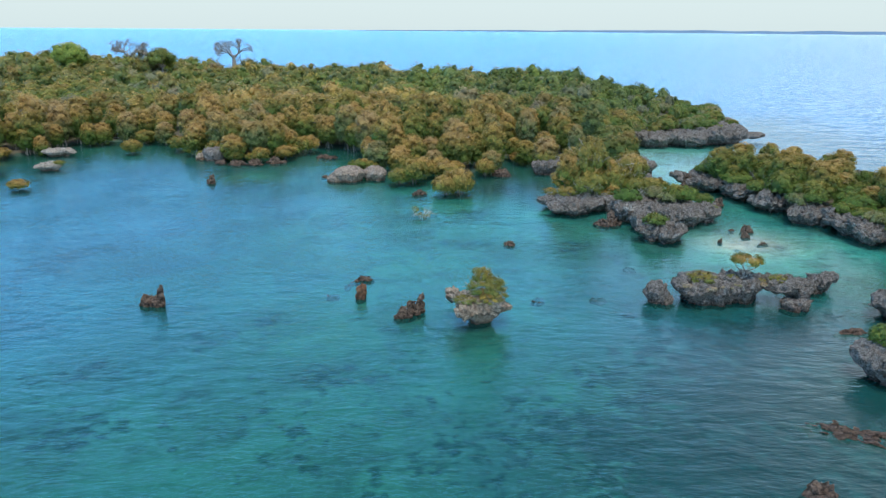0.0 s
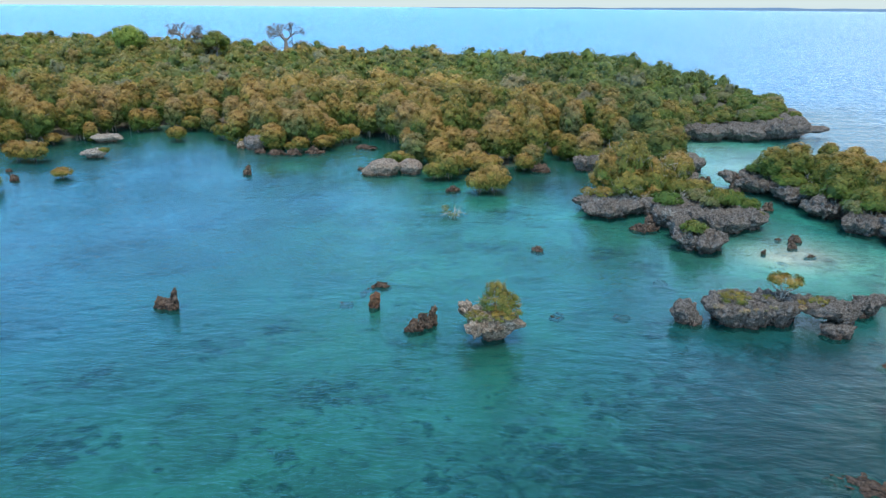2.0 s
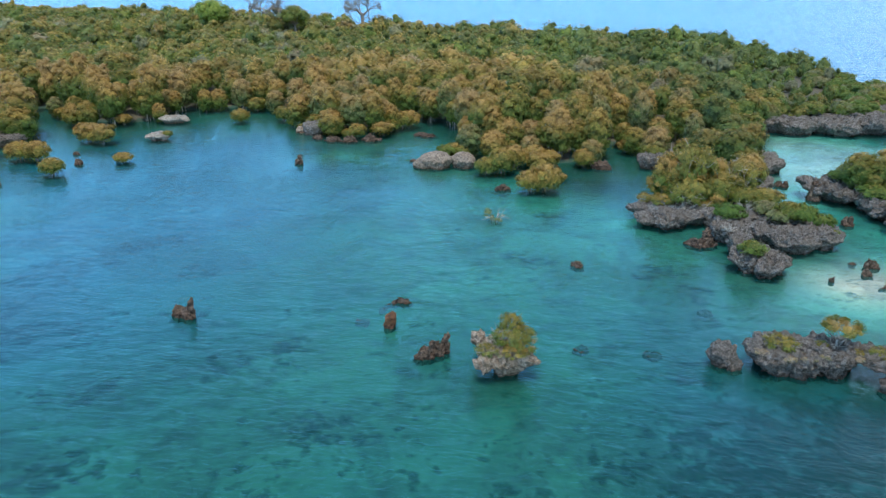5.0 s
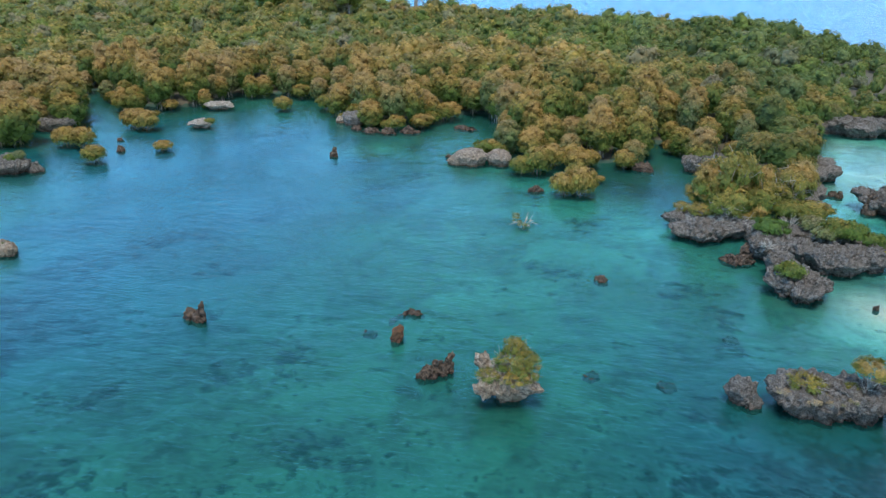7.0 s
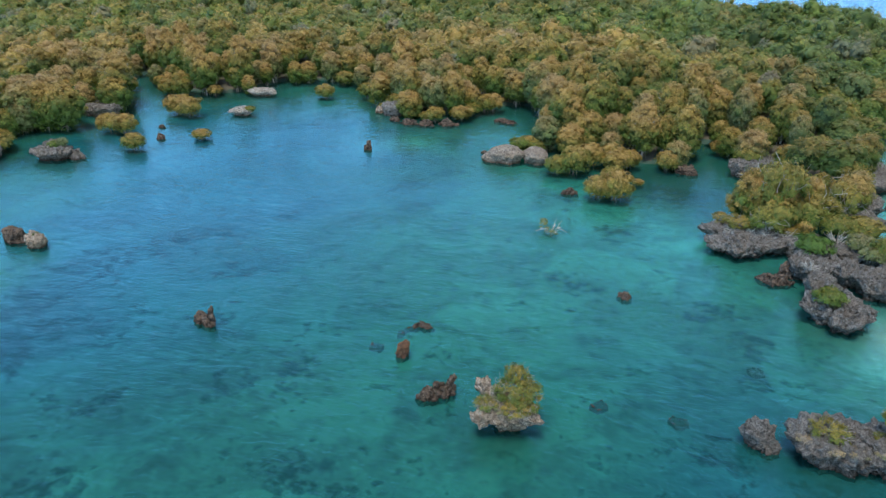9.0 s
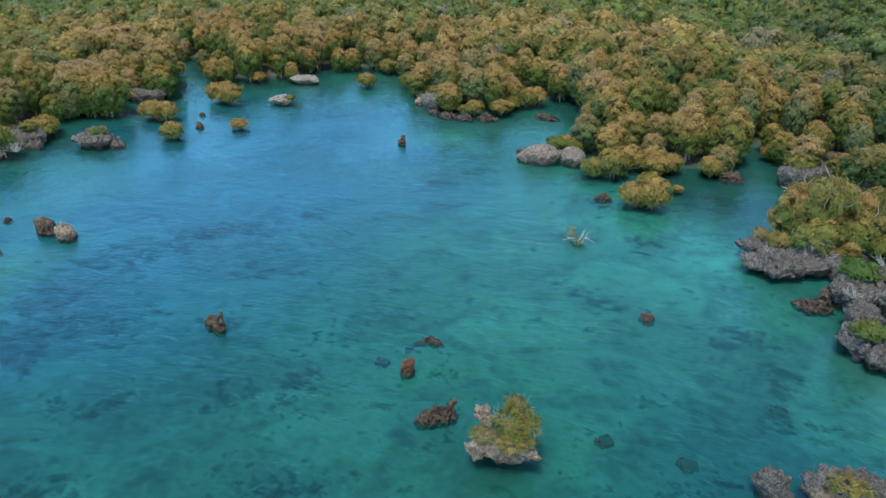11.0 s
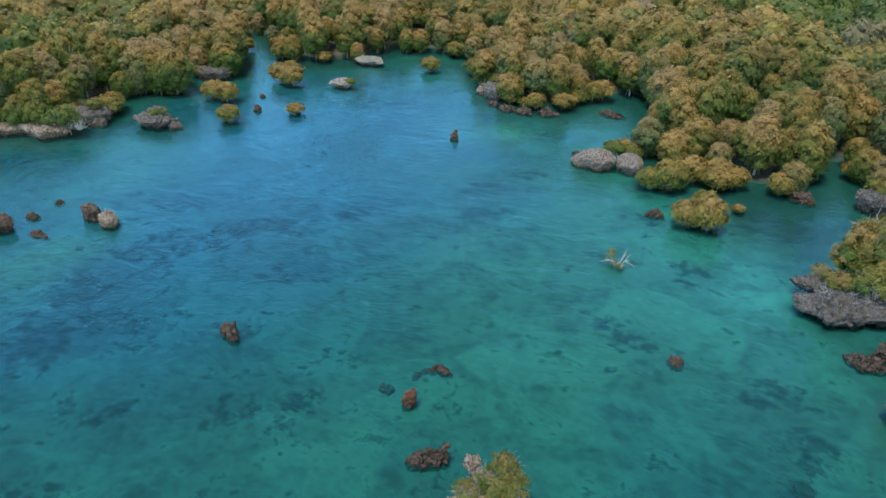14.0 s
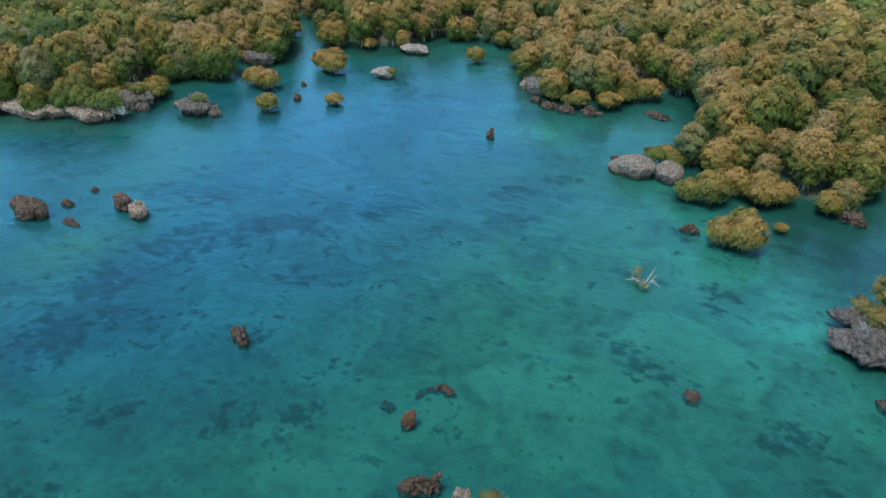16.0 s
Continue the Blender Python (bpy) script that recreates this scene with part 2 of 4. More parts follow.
def water_material():
    """Sea water: a tinted, slightly cloudy sheet whose gloss follows Fresnel, with wind ripples; rougher outside the lagoon."""
    g = Graph("sea_water")
    p = g.place()
    turned = g.add("ShaderNodeMapping", {"Vector": p, "Rotation": (0, 0, radians(-17)), "Scale": (0.95, 1.9, 1.0)}).outputs[0]
    ripples = g.noise(turned, 2.1, 3, 0.55, 0.1)
    chop = g.noise(turned, 0.5, 2, 0.5, 0.2)
    gust = g.ramp(g.noise(p, 0.045, 3, 0.55, 0.4), ((0.35, (0.35, 0.35, 0.35)), (0.65, (1.0, 1.0, 1.0))))
    swell = g.noise(turned, 0.2, 3, 0.6, 0.3)
    sides = g.add("ShaderNodeSeparateXYZ", {"Vector": p})
    outside = g.math("MAXIMUM", g.math("MULTIPLY", g.math("SUBTRACT", sides.outputs["X"], 48.0), 0.025), g.math("MULTIPLY", g.math("SUBTRACT", sides.outputs["Y"], 130.0), 0.02), True)
    height = g.math("ADD", g.math("MULTIPLY", ripples, gust), g.math("MULTIPLY", chop, 1.1))
    height = g.math("ADD", height, g.math("MULTIPLY", swell, g.math("MULTIPLY", outside, 16.0)))
    normal = g.bump(height, 1.0, 0.086)
    rough = g.math("MULTIPLY_ADD", outside, 0.18)
    g.put(rough.node, 2, 0.07)
    # takes out least red over the shallow eastern sand bank, and in the channel behind it; the bright sky's reflection
    # is painted in this way
    bank = g.add("ShaderNodeMapping", {"Vector": p, "Location": (-29.0, -66.0, 0.0)}).outputs[0]
    bank = g.add("ShaderNodeMapping", {"Vector": bank, "Rotation": (0, 0, radians(-25)), "Scale": (1 / 9.0, 1 / 7.0, 0.0)}).outputs[0]
    bank = g.math("SUBTRACT", 1.25, g.add("ShaderNodeVectorMath", {0: bank}, operation="LENGTH").outputs["Value"], True)
    strait = g.add("ShaderNodeMapping", {"Vector": p, "Location": (-38.0 / 13.0, -106.0 / 19.0, 0.0), "Scale": (1 / 13.0, 1 / 19.0, 0.0)}).outputs[0]
    strait = g.math("SUBTRACT", 0.95, g.add("ShaderNodeVectorMath", {0: strait}, operation="LENGTH").outputs["Value"], True)
    thin = g.math("MULTIPLY", g.math("MAXIMUM", bank, strait), g.math("MULTIPLY_ADD", g.noise(p, 0.35, 4, 0.6, 0.4), 1.2), True)
    clear = g.add("ShaderNodeBsdfTransparent", {"Color": g.mix(thin, (0.45, 0.87, 0.84), (0.82, 0.95, 0.94))}).outputs[0]
    gloss = g.add("ShaderNodeBsdfGlossy", {"Roughness": rough, "Normal": normal, "Color": (1, 1, 1, 1)}).outputs[0]
    fac = g.add("ShaderNodeFresnel", {"IOR": 1.333, "Normal": normal}).outputs[0]
    haze = g.add("ShaderNodeBsdfDiffuse", {"Color": g.mix(outside, (0.02, 0.15, 0.157), (0.055, 0.26, 0.52))}).outputs[0]
    cloudy = g.math("MULTIPLY_ADD", outside, 0.5)
    g.put(cloudy.node, 2, 0.12)
    body = g.add("ShaderNodeMixShader", {0: cloudy})
    g.tree.links.new(clear, body.inputs[1])
    g.tree.links.new(haze, body.inputs[2])
    both = g.add("ShaderNodeMixShader", {0: fac})
    g.tree.links.new(body.outputs[0], both.inputs[1])
    g.tree.links.new(gloss, both.inputs[2])
    return g.surface(both.outputs[0])


WATER = water_material()


def plain(name, colour, rough=0.9):
    g = Graph(name)
    return g.surface(g.principled(g.mix(g.noise(g.place(), 0.01, 4), colour, tuple(c * 0.7 for c in colour)), rough))


# the haze of distance is mixed into this base colour
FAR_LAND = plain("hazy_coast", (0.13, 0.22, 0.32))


# ---- mesh helpers ----
def mesh_of(name, verts, faces, material, tint=None, smooth=False):
    """A mesh from arrays of vertices and of triangles or quads."""
    me = bpy.data.meshes.new(name)
    verts, faces = np.asarray(verts, np.float32), np.asarray(faces, np.int32)
    n, k = faces.shape
    me.vertices.add(len(verts))
    me.vertices.foreach_set("co", verts.ravel())
    me.loops.add(n * k)
    me.loops.foreach_set("vertex_index", faces.ravel())
    me.polygons.add(n)
    me.polygons.foreach_set("loop_start", np.arange(n, dtype=np.int32) * k)
    if smooth:
        me.polygons.foreach_set("use_smooth", np.ones(n, bool))
    if tint is not None:
        layer = me.attributes.new("tint", "FLOAT_COLOR", "POINT")
        layer.data.foreach_set("color", np.asarray(tint, np.float32).ravel())
    me.update(calc_edges=True)
    me.materials.append(material)
    return me


def part(name, mesh, parent, label=""):
    ob = new(name, mesh)
    ob.parent = parent
    return tagged(ob, label)


def join(pieces):
    """Joins (verts, faces, tint) pieces into one."""
    v, f, c, base = [], [], [], 0
    for verts, faces, tint in pieces:
        v.append(verts)
        f.append(np.asarray(faces) + base)
        c.append(tint)
        base += len(verts)
    return np.concatenate(v), np.concatenate(f), np.concatenate(c)


def tube(path, radii, sides=5):
    """A tapered tube along a path: verts and quads."""
    path = np.asarray(path, float)
    verts, faces = [], []
    for n, q in enumerate(path):
        way = Vector(path[min(n + 1, len(path) - 1)] - path[max(n - 1, 0)]).normalized()
        a = way.orthogonal().normalized()
        b = way.cross(a)
        for k in range(sides):
            w = 2 * math.pi * k / sides
            verts.append(np.array(q) + radii[n] * (math.cos(w) * np.array(a) + math.sin(w) * np.array(b)))
    for n in range(len(path) - 1):
        for k in range(sides):
            m = (k + 1) % sides
            faces.append((n * sides + k, n * sides + m, (n + 1) * sides + m, (n + 1) * sides + k))
    return np.array(verts), np.array(faces)


# ---- plan of the land: shorelines in metres ----
MAIN = [(-250, 20), (-130, 36), (-90, 48), (-79, 55), (-73, 59), (-69, 61.5), (-71, 64), (-73.5, 68.5), (-70, 70), (-75.5, 75), (-73, 79), (-74.5, 84.5), (-76.5, 88), (-72.5, 90), (-72.5, 93.5), (-76.5, 98.5), (-81, 102.5), (-90, 109.5),
        (-89, 112), (-79, 105), (-75, 102.5), (-72, 103.5), (-67, 103.5), (-61, 108), (-60, 118), (-52, 122.5), (-46, 118), (-41, 111), (-36, 107.5), (-30, 104), (-24, 105.5), (-23, 112),
        (-18, 116), (-13, 107), (-10, 97.5), (-6, 95), (-3, 100), (0.5, 94), (6, 95), (8.4, 96.5), (8.4, 102.5), (10, 106), (11.6, 102.5), (14, 99.5), (17, 98)]
MAIN += [(15.5, 90), (14, 83), (14, 78.5), (20, 78.5), (25, 83), (25.5, 90), (28.5, 101), (29.5, 113), (32.5, 122.5), (42, 126), (50, 126), (54, 135),
         (58, 150), (60, 166), (59, 180), (52, 200), (38, 224), (0, 231), (-50, 240), (-90, 246), (-150, 255), (-250, 262)]
EAST = [(32.5, 91), (33.5, 86.5), (36.5, 82.5), (37.5, 75), (40.5, 69), (43.5, 62), (50, 51), (64, 48), (60, 70), (52, 88), (45, 95), (38, 95)]


def shore_distance(points, outline):
    """Signed distance of many points to an outline: positive inside."""
    p, poly = np.asarray(points, float)[:, :2], np.asarray(outline, float)
    far, inside = np.full(len(p), 1e9), np.zeros(len(p), bool)
    for a, b in zip(poly, np.roll(poly, -1, 0)):
        ab = b - a
        s = np.clip(((p - a) @ ab) / (ab @ ab), 0, 1)
        far = np.minimum(far, np.hypot(*(p - a - s[:, None] * ab).T))
        crosses = (a[1] > p[:, 1]) != (b[1] > p[:, 1])
        with np.errstate(divide="ignore", invalid="ignore"):
            inside ^= crosses & (p[:, 0] < (b[0] - a[0]) * (p[:, 1] - a[1]) / (b[1] - a[1]) + a[0])
    return np.where(inside, far, -far)


def ground_height(p):
    """Height of the land, and of the seabed off it, at many places."""
    p = np.asarray(p, float)
    d_main, d_east = shore_distance(p, MAIN), shore_distance(p, EAST)
    d = np.maximum(d_main, d_east)
    x, y = p[:, 0], p[:, 1]
    land = -0.32 + 1.5 * (1 - np.exp(-np.maximum(d - 2.5, 0) / 5)) + 2.2 * np.clip((y - 140) / 60, 0, 1) * np.clip(d_main / 15, 0, 1)
    land += 2.3 * np.clip((-x - 45) / 60, 0, 1) * np.clip((y - 150) / 60, 0, 1)
    land = np.where(d_east > 0, -0.32 + 2.1 * (1 - np.exp(-np.maximum(d_east - 1.6, 0) / 1.5)), land)
    open_sea = np.clip((x - 62) / 40, 0, 1) + np.clip((y - 135) / 40, 0, 1) + np.clip((-20 - y) / 200, 0, 1)
    return np.where(d > 0, land, -0.32 - 5 * np.clip(open_sea, 0, 1))


def bed_character(p):
    """Weed, painted water tint, and muddiness with painted shade, of the bed at many places, each 0 to 1."""
    p = np.asarray(p, float)
    x, y = p[:, 0], p[:, 1]
    d_main, d_east = shore_distance(p, MAIN), shore_distance(p, EAST)
    off = np.maximum(-np.maximum(d_main, d_east), 0)
    weed = 0.16 + 0.2 * np.exp(-((x + 38) / 24) ** 2 - ((y - 58) / 22) ** 2)
    weed += 0.5 * np.exp(-((x - 18) / 12) ** 2 - ((y - 31) / 11) ** 2)
    meadow = np.zeros(len(p))
    for wx, wy, rx, ry, turn, much in WEED_WEST + WEED_NEAR + WEED_EAST:
        c, s = math.cos(radians(turn)), math.sin(radians(turn))
        wide, more = (1.35, 0.0) if wx < -22 else (1.1, -0.06)
        u, v = ((x - wx) * c + (y - wy) * s) / (wide * rx), ((y - wy) * c - (x - wx) * s) / (wide * ry)
        spot = (much + more) * np.exp(-(u * u + v * v) / 1.6)
        weed = np.maximum(weed, 0.82 * spot if wx < -22 else spot)
        if wx < -22:
            meadow = np.maximum(meadow, spot)
    far = np.clip((y - 46) / 12, 0, 1)
    side = np.clip((x - 7) / 10, 0, 1)
    deep = (1 - side) * np.interp(y, (30, 45, 60, 85), (1.3, 1.24, 0.95, 0.82)) + side * ((1 - far) * 1.65 + far * (0.75 + 0.4 * (1 - np.exp(-off / 8))))
    # flat bed: deep water's blue and some reflected sky are put into its colour
    deep += 1.5 * np.exp(-((x + 46) / 33) ** 2 - ((y - 78) / 36) ** 2) * np.clip(0.4 + off / 5, 0, 1)
    deep += 0.4 * np.exp(-((x - 18) / 12) ** 2 - ((y - 58) / 18) ** 2)
    # pale sand bank, with the white sky glare on it painted as paler bed
    deep *= 1 - 0.92 * np.exp(-((((x - 29.5) * 0.85 + (y - 65.5) * 0.5) / 8.5) ** 2 + (((y - 65.5) * 0.85 - (x - 29.5) * 0.5) / 7) ** 2))
    deep += 0.5 * meadow + 0.1 * np.clip((-x - 6) / 14, 0, 1) * np.clip((62 - y) / 10, 0, 1)
    for px, py, r, much in PALE:
        deep *= 1 - much * np.exp(-((x - px) ** 2 + (y - py) ** 2) / (r * r))
    deep += 0.7 * np.exp(-((x - 8) / 7) ** 2 - ((y - 93) / 8) ** 2)
    deep += 4 * np.clip(np.clip((x - 62) / 40, 0, 1) + np.clip((y - 135) / 40, 0, 1), 0, 1)
    deep += 4 * np.clip((x - 44) / 18, 0, 1) * np.clip((y - 97) / 12, 0, 1)
    # bright sky mirrored in the channel is painted as a paler bed
    deep *= 1 - 0.6 * np.clip((x - 24) / 5, 0, 1) * np.clip((y - 82) / 8, 0, 1) * np.clip((128 - y) / 8, 0, 1) * np.clip((56 - x) / 10, 0, 1)
    # dark fringe: muddy bed, with the trees' shade and reflection painted in
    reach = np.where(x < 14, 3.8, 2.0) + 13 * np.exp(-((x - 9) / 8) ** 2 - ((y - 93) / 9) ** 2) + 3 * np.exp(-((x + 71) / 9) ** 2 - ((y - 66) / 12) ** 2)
    mud_shade = np.clip(1 - off / reach, 0, 1) ** 1.5
    # dark rings on the bed stand for each rock's shade and reflection
    for rx, ry, r in FOOT_SHADE:
        mud_shade = np.maximum(mud_shade, 0.8 * np.exp(-1.1 * ((x - rx) ** 2 + (y - ry) ** 2) / (r * r)))
    return np.c_[weed, np.clip(deep / 4, 0, 1), 0.92 * mud_shade]


# bare bright sand: place, reach, how much
PALE = [(7.5, 76.5, 4.0, 0.12), (2.0, 76.0, 3.0, 0.15), (13.5, 67.5, 4.0, 0.12), (-43, 45, 5.0, 0.42), (-41.5, 49.5, 3.0, 0.3), (-58, 65, 8.0, 0.3), (-52, 56, 7.0, 0.25), (-26.5, 95.5, 3.5, 0.4), (-6, 71, 4.0, 0.12)]
# shade and dark reflections of the rocks, painted on the bed round their feet: place, reach
FOOT_SHADE = [(15.5, 75.5, 3.4), (18.5, 73.5, 3.0), (21.8, 66.0, 3.4), (21, 71, 3.0), (25.5, 72, 3.8), (20.5, 49.6, 3.6), (25.5, 49.6, 3.2), (3.4, 45.2, 2.6), (28.6, 37, 4.4), (34, 46.6, 4.2), (-62.6, 71.6, 3.2), (-56.8, 78.2, 2.4)]
WEED_WEST = [(-32, 37, 2.8, 3.6, 0, 0.75), (-30.5, 44, 3.8, 3, 0, 0.8), (-36.5, 51, 4.2, 3.4, 40, 0.75), (-33.5, 56.5, 4.4, 2.6, 30, 0.7), (-44.5, 58.8, 4.2, 2, 20, 0.75), (-36, 64, 5, 2, 30, 0.55),
             (-29, 67.5, 4, 1.6, 60, 0.6), (-23, 58.5, 4, 2.5, 45, 0.6), (-17.9, 57.3, 2.5, 2, 0, 0.55), (-68, 54, 5, 1.6, 40, 0.7), (-31.8, 40, 2.6, 4.5, 10, 0.95), (-34.5, 46.5, 2.8, 4.0, 20, 0.95), (-35.6, 53, 3.4, 4.2, 0, 0.9), (-32.6, 60, 5.4, 2.6, 50, 0.85), (-28, 68.5, 4.6, 2.0, 55, 0.8), (-42.6, 60.6, 4.6, 2.0, 40, 0.8), (-42, 97.5, 5, 2.4, 40, 0.7)]
WEED_NEAR = [(-11.2, 46.8, 1.8, 1.9, 0, 0.85), (-15, 43.2, 2.4, 1.8, 30, 0.68), (-20.2, 38.2, 2.2, 1.2, 30, 0.72), (-18.2, 31.4, 2.8, 1.8, 0, 0.7), (-6.6, 38, 3.4, 2.2, 20, 0.66), (-8.4, 33, 3.6, 2.4, 40, 0.55), (-1.9, 38.4, 2.4, 1.4, 0, 0.55),
             (-4, 29, 4, 2.2, 0, 0.55), (5.7, 28, 3.4, 1.8, 0, 0.6), (-11.3, 52, 1.4, 1, 0, 0.55), (0.2, 45.6, 1.8, 1.2, 20, 0.55)]
WEED_EAST = [(13.0, 64.6, 2.2, 1.5, 20, 0.82), (16, 60.8, 1.6, 2.2, 0, 0.8), (16, 56.6, 1.4, 1.4, 0, 0.7), (14.8, 49, 1.6, 2.4, 0, 0.65), (3, 65.4, 2.8, 1.5, 0, 0.9), (4.2, 77.2, 2.0, 1.2, 0, 0.85), (7.0, 90.5, 3.6, 2.0, 0, 1.0), (4.2, 75.1, 1.8, 1.7, 0, 0.6), (9.8, 87.5, 4.2, 2.2, 10, 0.72),
             (12, 73.2, 1.8, 1.1, 0, 0.62), (-2.7, 84, 1.9, 1.3, 0, 0.7), (12.5, 31, 5, 3.4, 0, 0.8), (18.5, 30, 6, 4.5, 0, 0.9), (21.5, 35.6, 4.6, 3, 0, 0.85), (9.2, 34.6, 3.2, 1.8, 0, 0.65), (19, 45, 3.4, 1.6, 0, 0.6), (14, 30, 9, 6, 0, 1.1), (20, 36, 9, 6.5, 0, 1.15), (25, 43, 7, 4.5, 0, 1.1), (30, 41, 5, 5, 0, 1.1), (19, 43.5, 4, 2.5, 0, 0.9), (9, 89.5, 5.5, 3.2, 20, 0.95), (12, 85, 2.6, 3.2, 0, 0.8)]
WEED_EAST += [(-19, 81, 3.2, 1.9, 60, 0.8), (-16.8, 74.8, 2, 3.6, -15, 0.65), (-17.3, 86.4, 2.4, 1.3, 40, 0.65), (-26, 88.4, 2.2, 1.5, 0, 0.6), (-44, 95, 5, 2, 40, 0.6), (-40, 89.7, 3.4, 2, 0, 0.58)]


# ---- ground: one sheet from under the water up over the land ----
def sheet(name, xs, ys, height, material, label, category):
    xx, yy = np.meshgrid(xs, ys)
    p = np.c_[xx.ravel(), yy.ravel()]
    v = np.c_[p, height(p)]
    nx, ny = len(xs), len(ys)
    i = (np.arange(ny - 1)[:, None] * nx + np.arange(nx - 1)[None]).ravel()
    ob = new(name, mesh_of(name, v, np.c_[i, i + 1, i + nx + 1, i + nx], material, smooth=True))
    return tagged(ob, label, category, kind="structure")


def spread(lo, hi, step, ends):
    inner = list(np.arange(lo, hi + step / 2, step))
    return np.array([-e for e in reversed(ends)] + inner + list(ends), float)


ground = sheet("ground", spread(-110, 70, 1.0, (118, 150, 200, 260, 500, 1500, 6000)), spread(-20, 200, 1.0, (215, 235, 255, 270, 300, 400, 900, 6000)), ground_height, SEABED,
               "pale coral sand seabed with weed, rising to wooded land", "ground")
ground.data.materials.append(SOIL)
ground_spots = np.array([v.co[:2] for v in ground.data.vertices])
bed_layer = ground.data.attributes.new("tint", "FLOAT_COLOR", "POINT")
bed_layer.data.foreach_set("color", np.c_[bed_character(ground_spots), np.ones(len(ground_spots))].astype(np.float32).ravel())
zs = np.array([v.co.z for v in ground.data.vertices])
for poly in ground.data.polygons:
    poly.material_index = int(zs[list(poly.vertices)].min() > 0.12)

water = sheet("water", np.array([-6000.0, -300, 0, 300, 6000]), np.array([-6000.0, -300, 0, 300, 6000]), lambda p: np.zeros(len(p)), WATER,
              "clear turquoise lagoon and blue open sea with wind ripples", "water")


def far_coast():
    """The low coast on the horizon."""
    pts, faces = [], []
    for n in range(121):
        a = radians(98.0 - 70.0 * n / 120)
        h = 3.0 + 15.0 * min(1, n / 45) * (0.75 + 0.5 * noise.noise((n * 0.21, 3, 0)))
        h *= min(1.0, n / 4)
        for r, z in ((4300, -1), (4320, h), (4600, h * 0.9), (4700, -1)):
            pts.append((r * math.cos(a), r * math.sin(a), z))
    for n in range(120):
        for k in range(3):
            faces.append((4 * n + k, 4 * n + 4 + k, 4 * n + 5 + k, 4 * n + 1 + k))
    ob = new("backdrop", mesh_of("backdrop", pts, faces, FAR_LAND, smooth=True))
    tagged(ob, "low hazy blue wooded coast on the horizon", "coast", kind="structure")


far_coast()


# ---- limestone rocks ----
def lobe(x, y, rx, ry, turn, top, under=0.3, base=-1.6, lean=(0, 0), rough=1.0, seed=0, seg=56, peak=0.0, horns=()):
    """One star-shaped lump of limestone with a wave-cut notch. under: how far the foot is cut back. base: its lowest point. horns: bearing, reach and width of what juts out."""
    rng = np.random.RandomState(seed)
    size = min(rx, ry)
    if base < 0 and under <= 0:
        prof = [(base, 1.5), (-0.4, 1.2), (0.0, 1.08), (0.3 * top, 1.0), (0.6 * top, 0.85), (0.85 * top, 0.68), (top, 0.5)]
    elif base < 0:
        prof = [(base, 1.15 - under * 0.6), (-0.3, 1 - under), (0.12 * top, 1 - under), (0.34 * top, 1 - 0.62 * under), (0.55 * top, 1.0), (0.72 * top, 1.03), (0.88 * top, 0.97), (top, 0.86)]
    else:
        prof = [(base, 0.0), (base + 0.02, 0.4), (base + 0.1, 0.8), (base + 0.3 * (top - base), 0.97), (base + 0.6 * (top - base), 1.03), (base + 0.85 * (top - base), 0.97), (top, 0.86)]
    prof += [(top + 0.05 + peak * 0.35, 0.66), (top + 0.05 + peak * 0.7, 0.42), (top + peak * 0.95, 0.2), (top + peak, 0.0)]
    prof = np.array(prof)
    steps = np.r_[0, np.cumsum(np.hypot(np.diff(prof[:, 0]), np.diff(prof[:, 1]) * size))]
    seg = int(seg * 1.45)
    rings = max(20, int(seg * 0.45))
    s = np.linspace(0, steps[-1], rings)
    z, r = np.interp(s, steps, prof[:, 0]), np.interp(s, steps, prof[:, 1])
    w = np.linspace(0, 2 * math.pi, seg, endpoint=False)
    off = rng.rand(3) * 50
    wob = np.array([1 + 0.34 * rough * noise.fractal((math.cos(a) * 1.3 + off[0], math.sin(a) * 1.3 + off[1], off[2]), 0.8, 2.0, 4) for a in w])
    for bearing, reach, wide in horns:
        off_by = (np.degrees(w) - bearing + 180) % 360 - 180
        wob = wob + reach * np.exp(-(off_by / wide) ** 2)
    c, sn = math.cos(radians(turn)), math.sin(radians(turn))
    px, py = np.cos(w) * wob * rx, np.sin(w) * wob * ry
    v = np.stack([np.outer(r, px), np.outer(r, py), np.repeat(z[:, None], seg, 1)], -1).reshape(-1, 3)
    v = np.c_[v[:, 0] * c - v[:, 1] * sn, v[:, 0] * sn + v[:, 1] * c, v[:, 2]]
    v[:, 0] += lean[0] * np.maximum(v[:, 2], 0)
    v[:, 1] += lean[1] * np.maximum(v[:, 2], 0)
    v += (x, y, 0)
    amp = 0.24 * rough * min(size, 2.2) ** 0.7
    mid = np.array([x, y, 0.3 * top])
    f = 1.1 / max(0.5, min(size, 2.0))
    for n, q in enumerate(v):
        q3 = Vector(q)
        way = Vector(q - mid).normalized()
        d1 = noise.noise_vector(q3 * f + Vector(off))
        d2 = noise.noise_vector(q3 * 2.6 + Vector(off))
        crack = noise.turbulence(q3 * 1.5 + Vector(off), 4, True, amplitude_scale=0.6, frequency_scale=2.1)
        v[n] += np.array(d1) * amp + np.array(d2) * amp * 0.45 + np.array(way) * (0.5 - crack) * 0.42 * rough * min(1.0, size) ** 0.8
        v[n] += np.array(noise.noise_vector(q3 * 6.5 + Vector(off))) * 0.075 * rough
        pit = noise.turbulence(q3 * 3.6 + Vector(off), 3, True, amplitude_scale=0.6, frequency_scale=2.2)
        v[n] += np.array(way) * (0.45 - pit) * 0.22 * rough
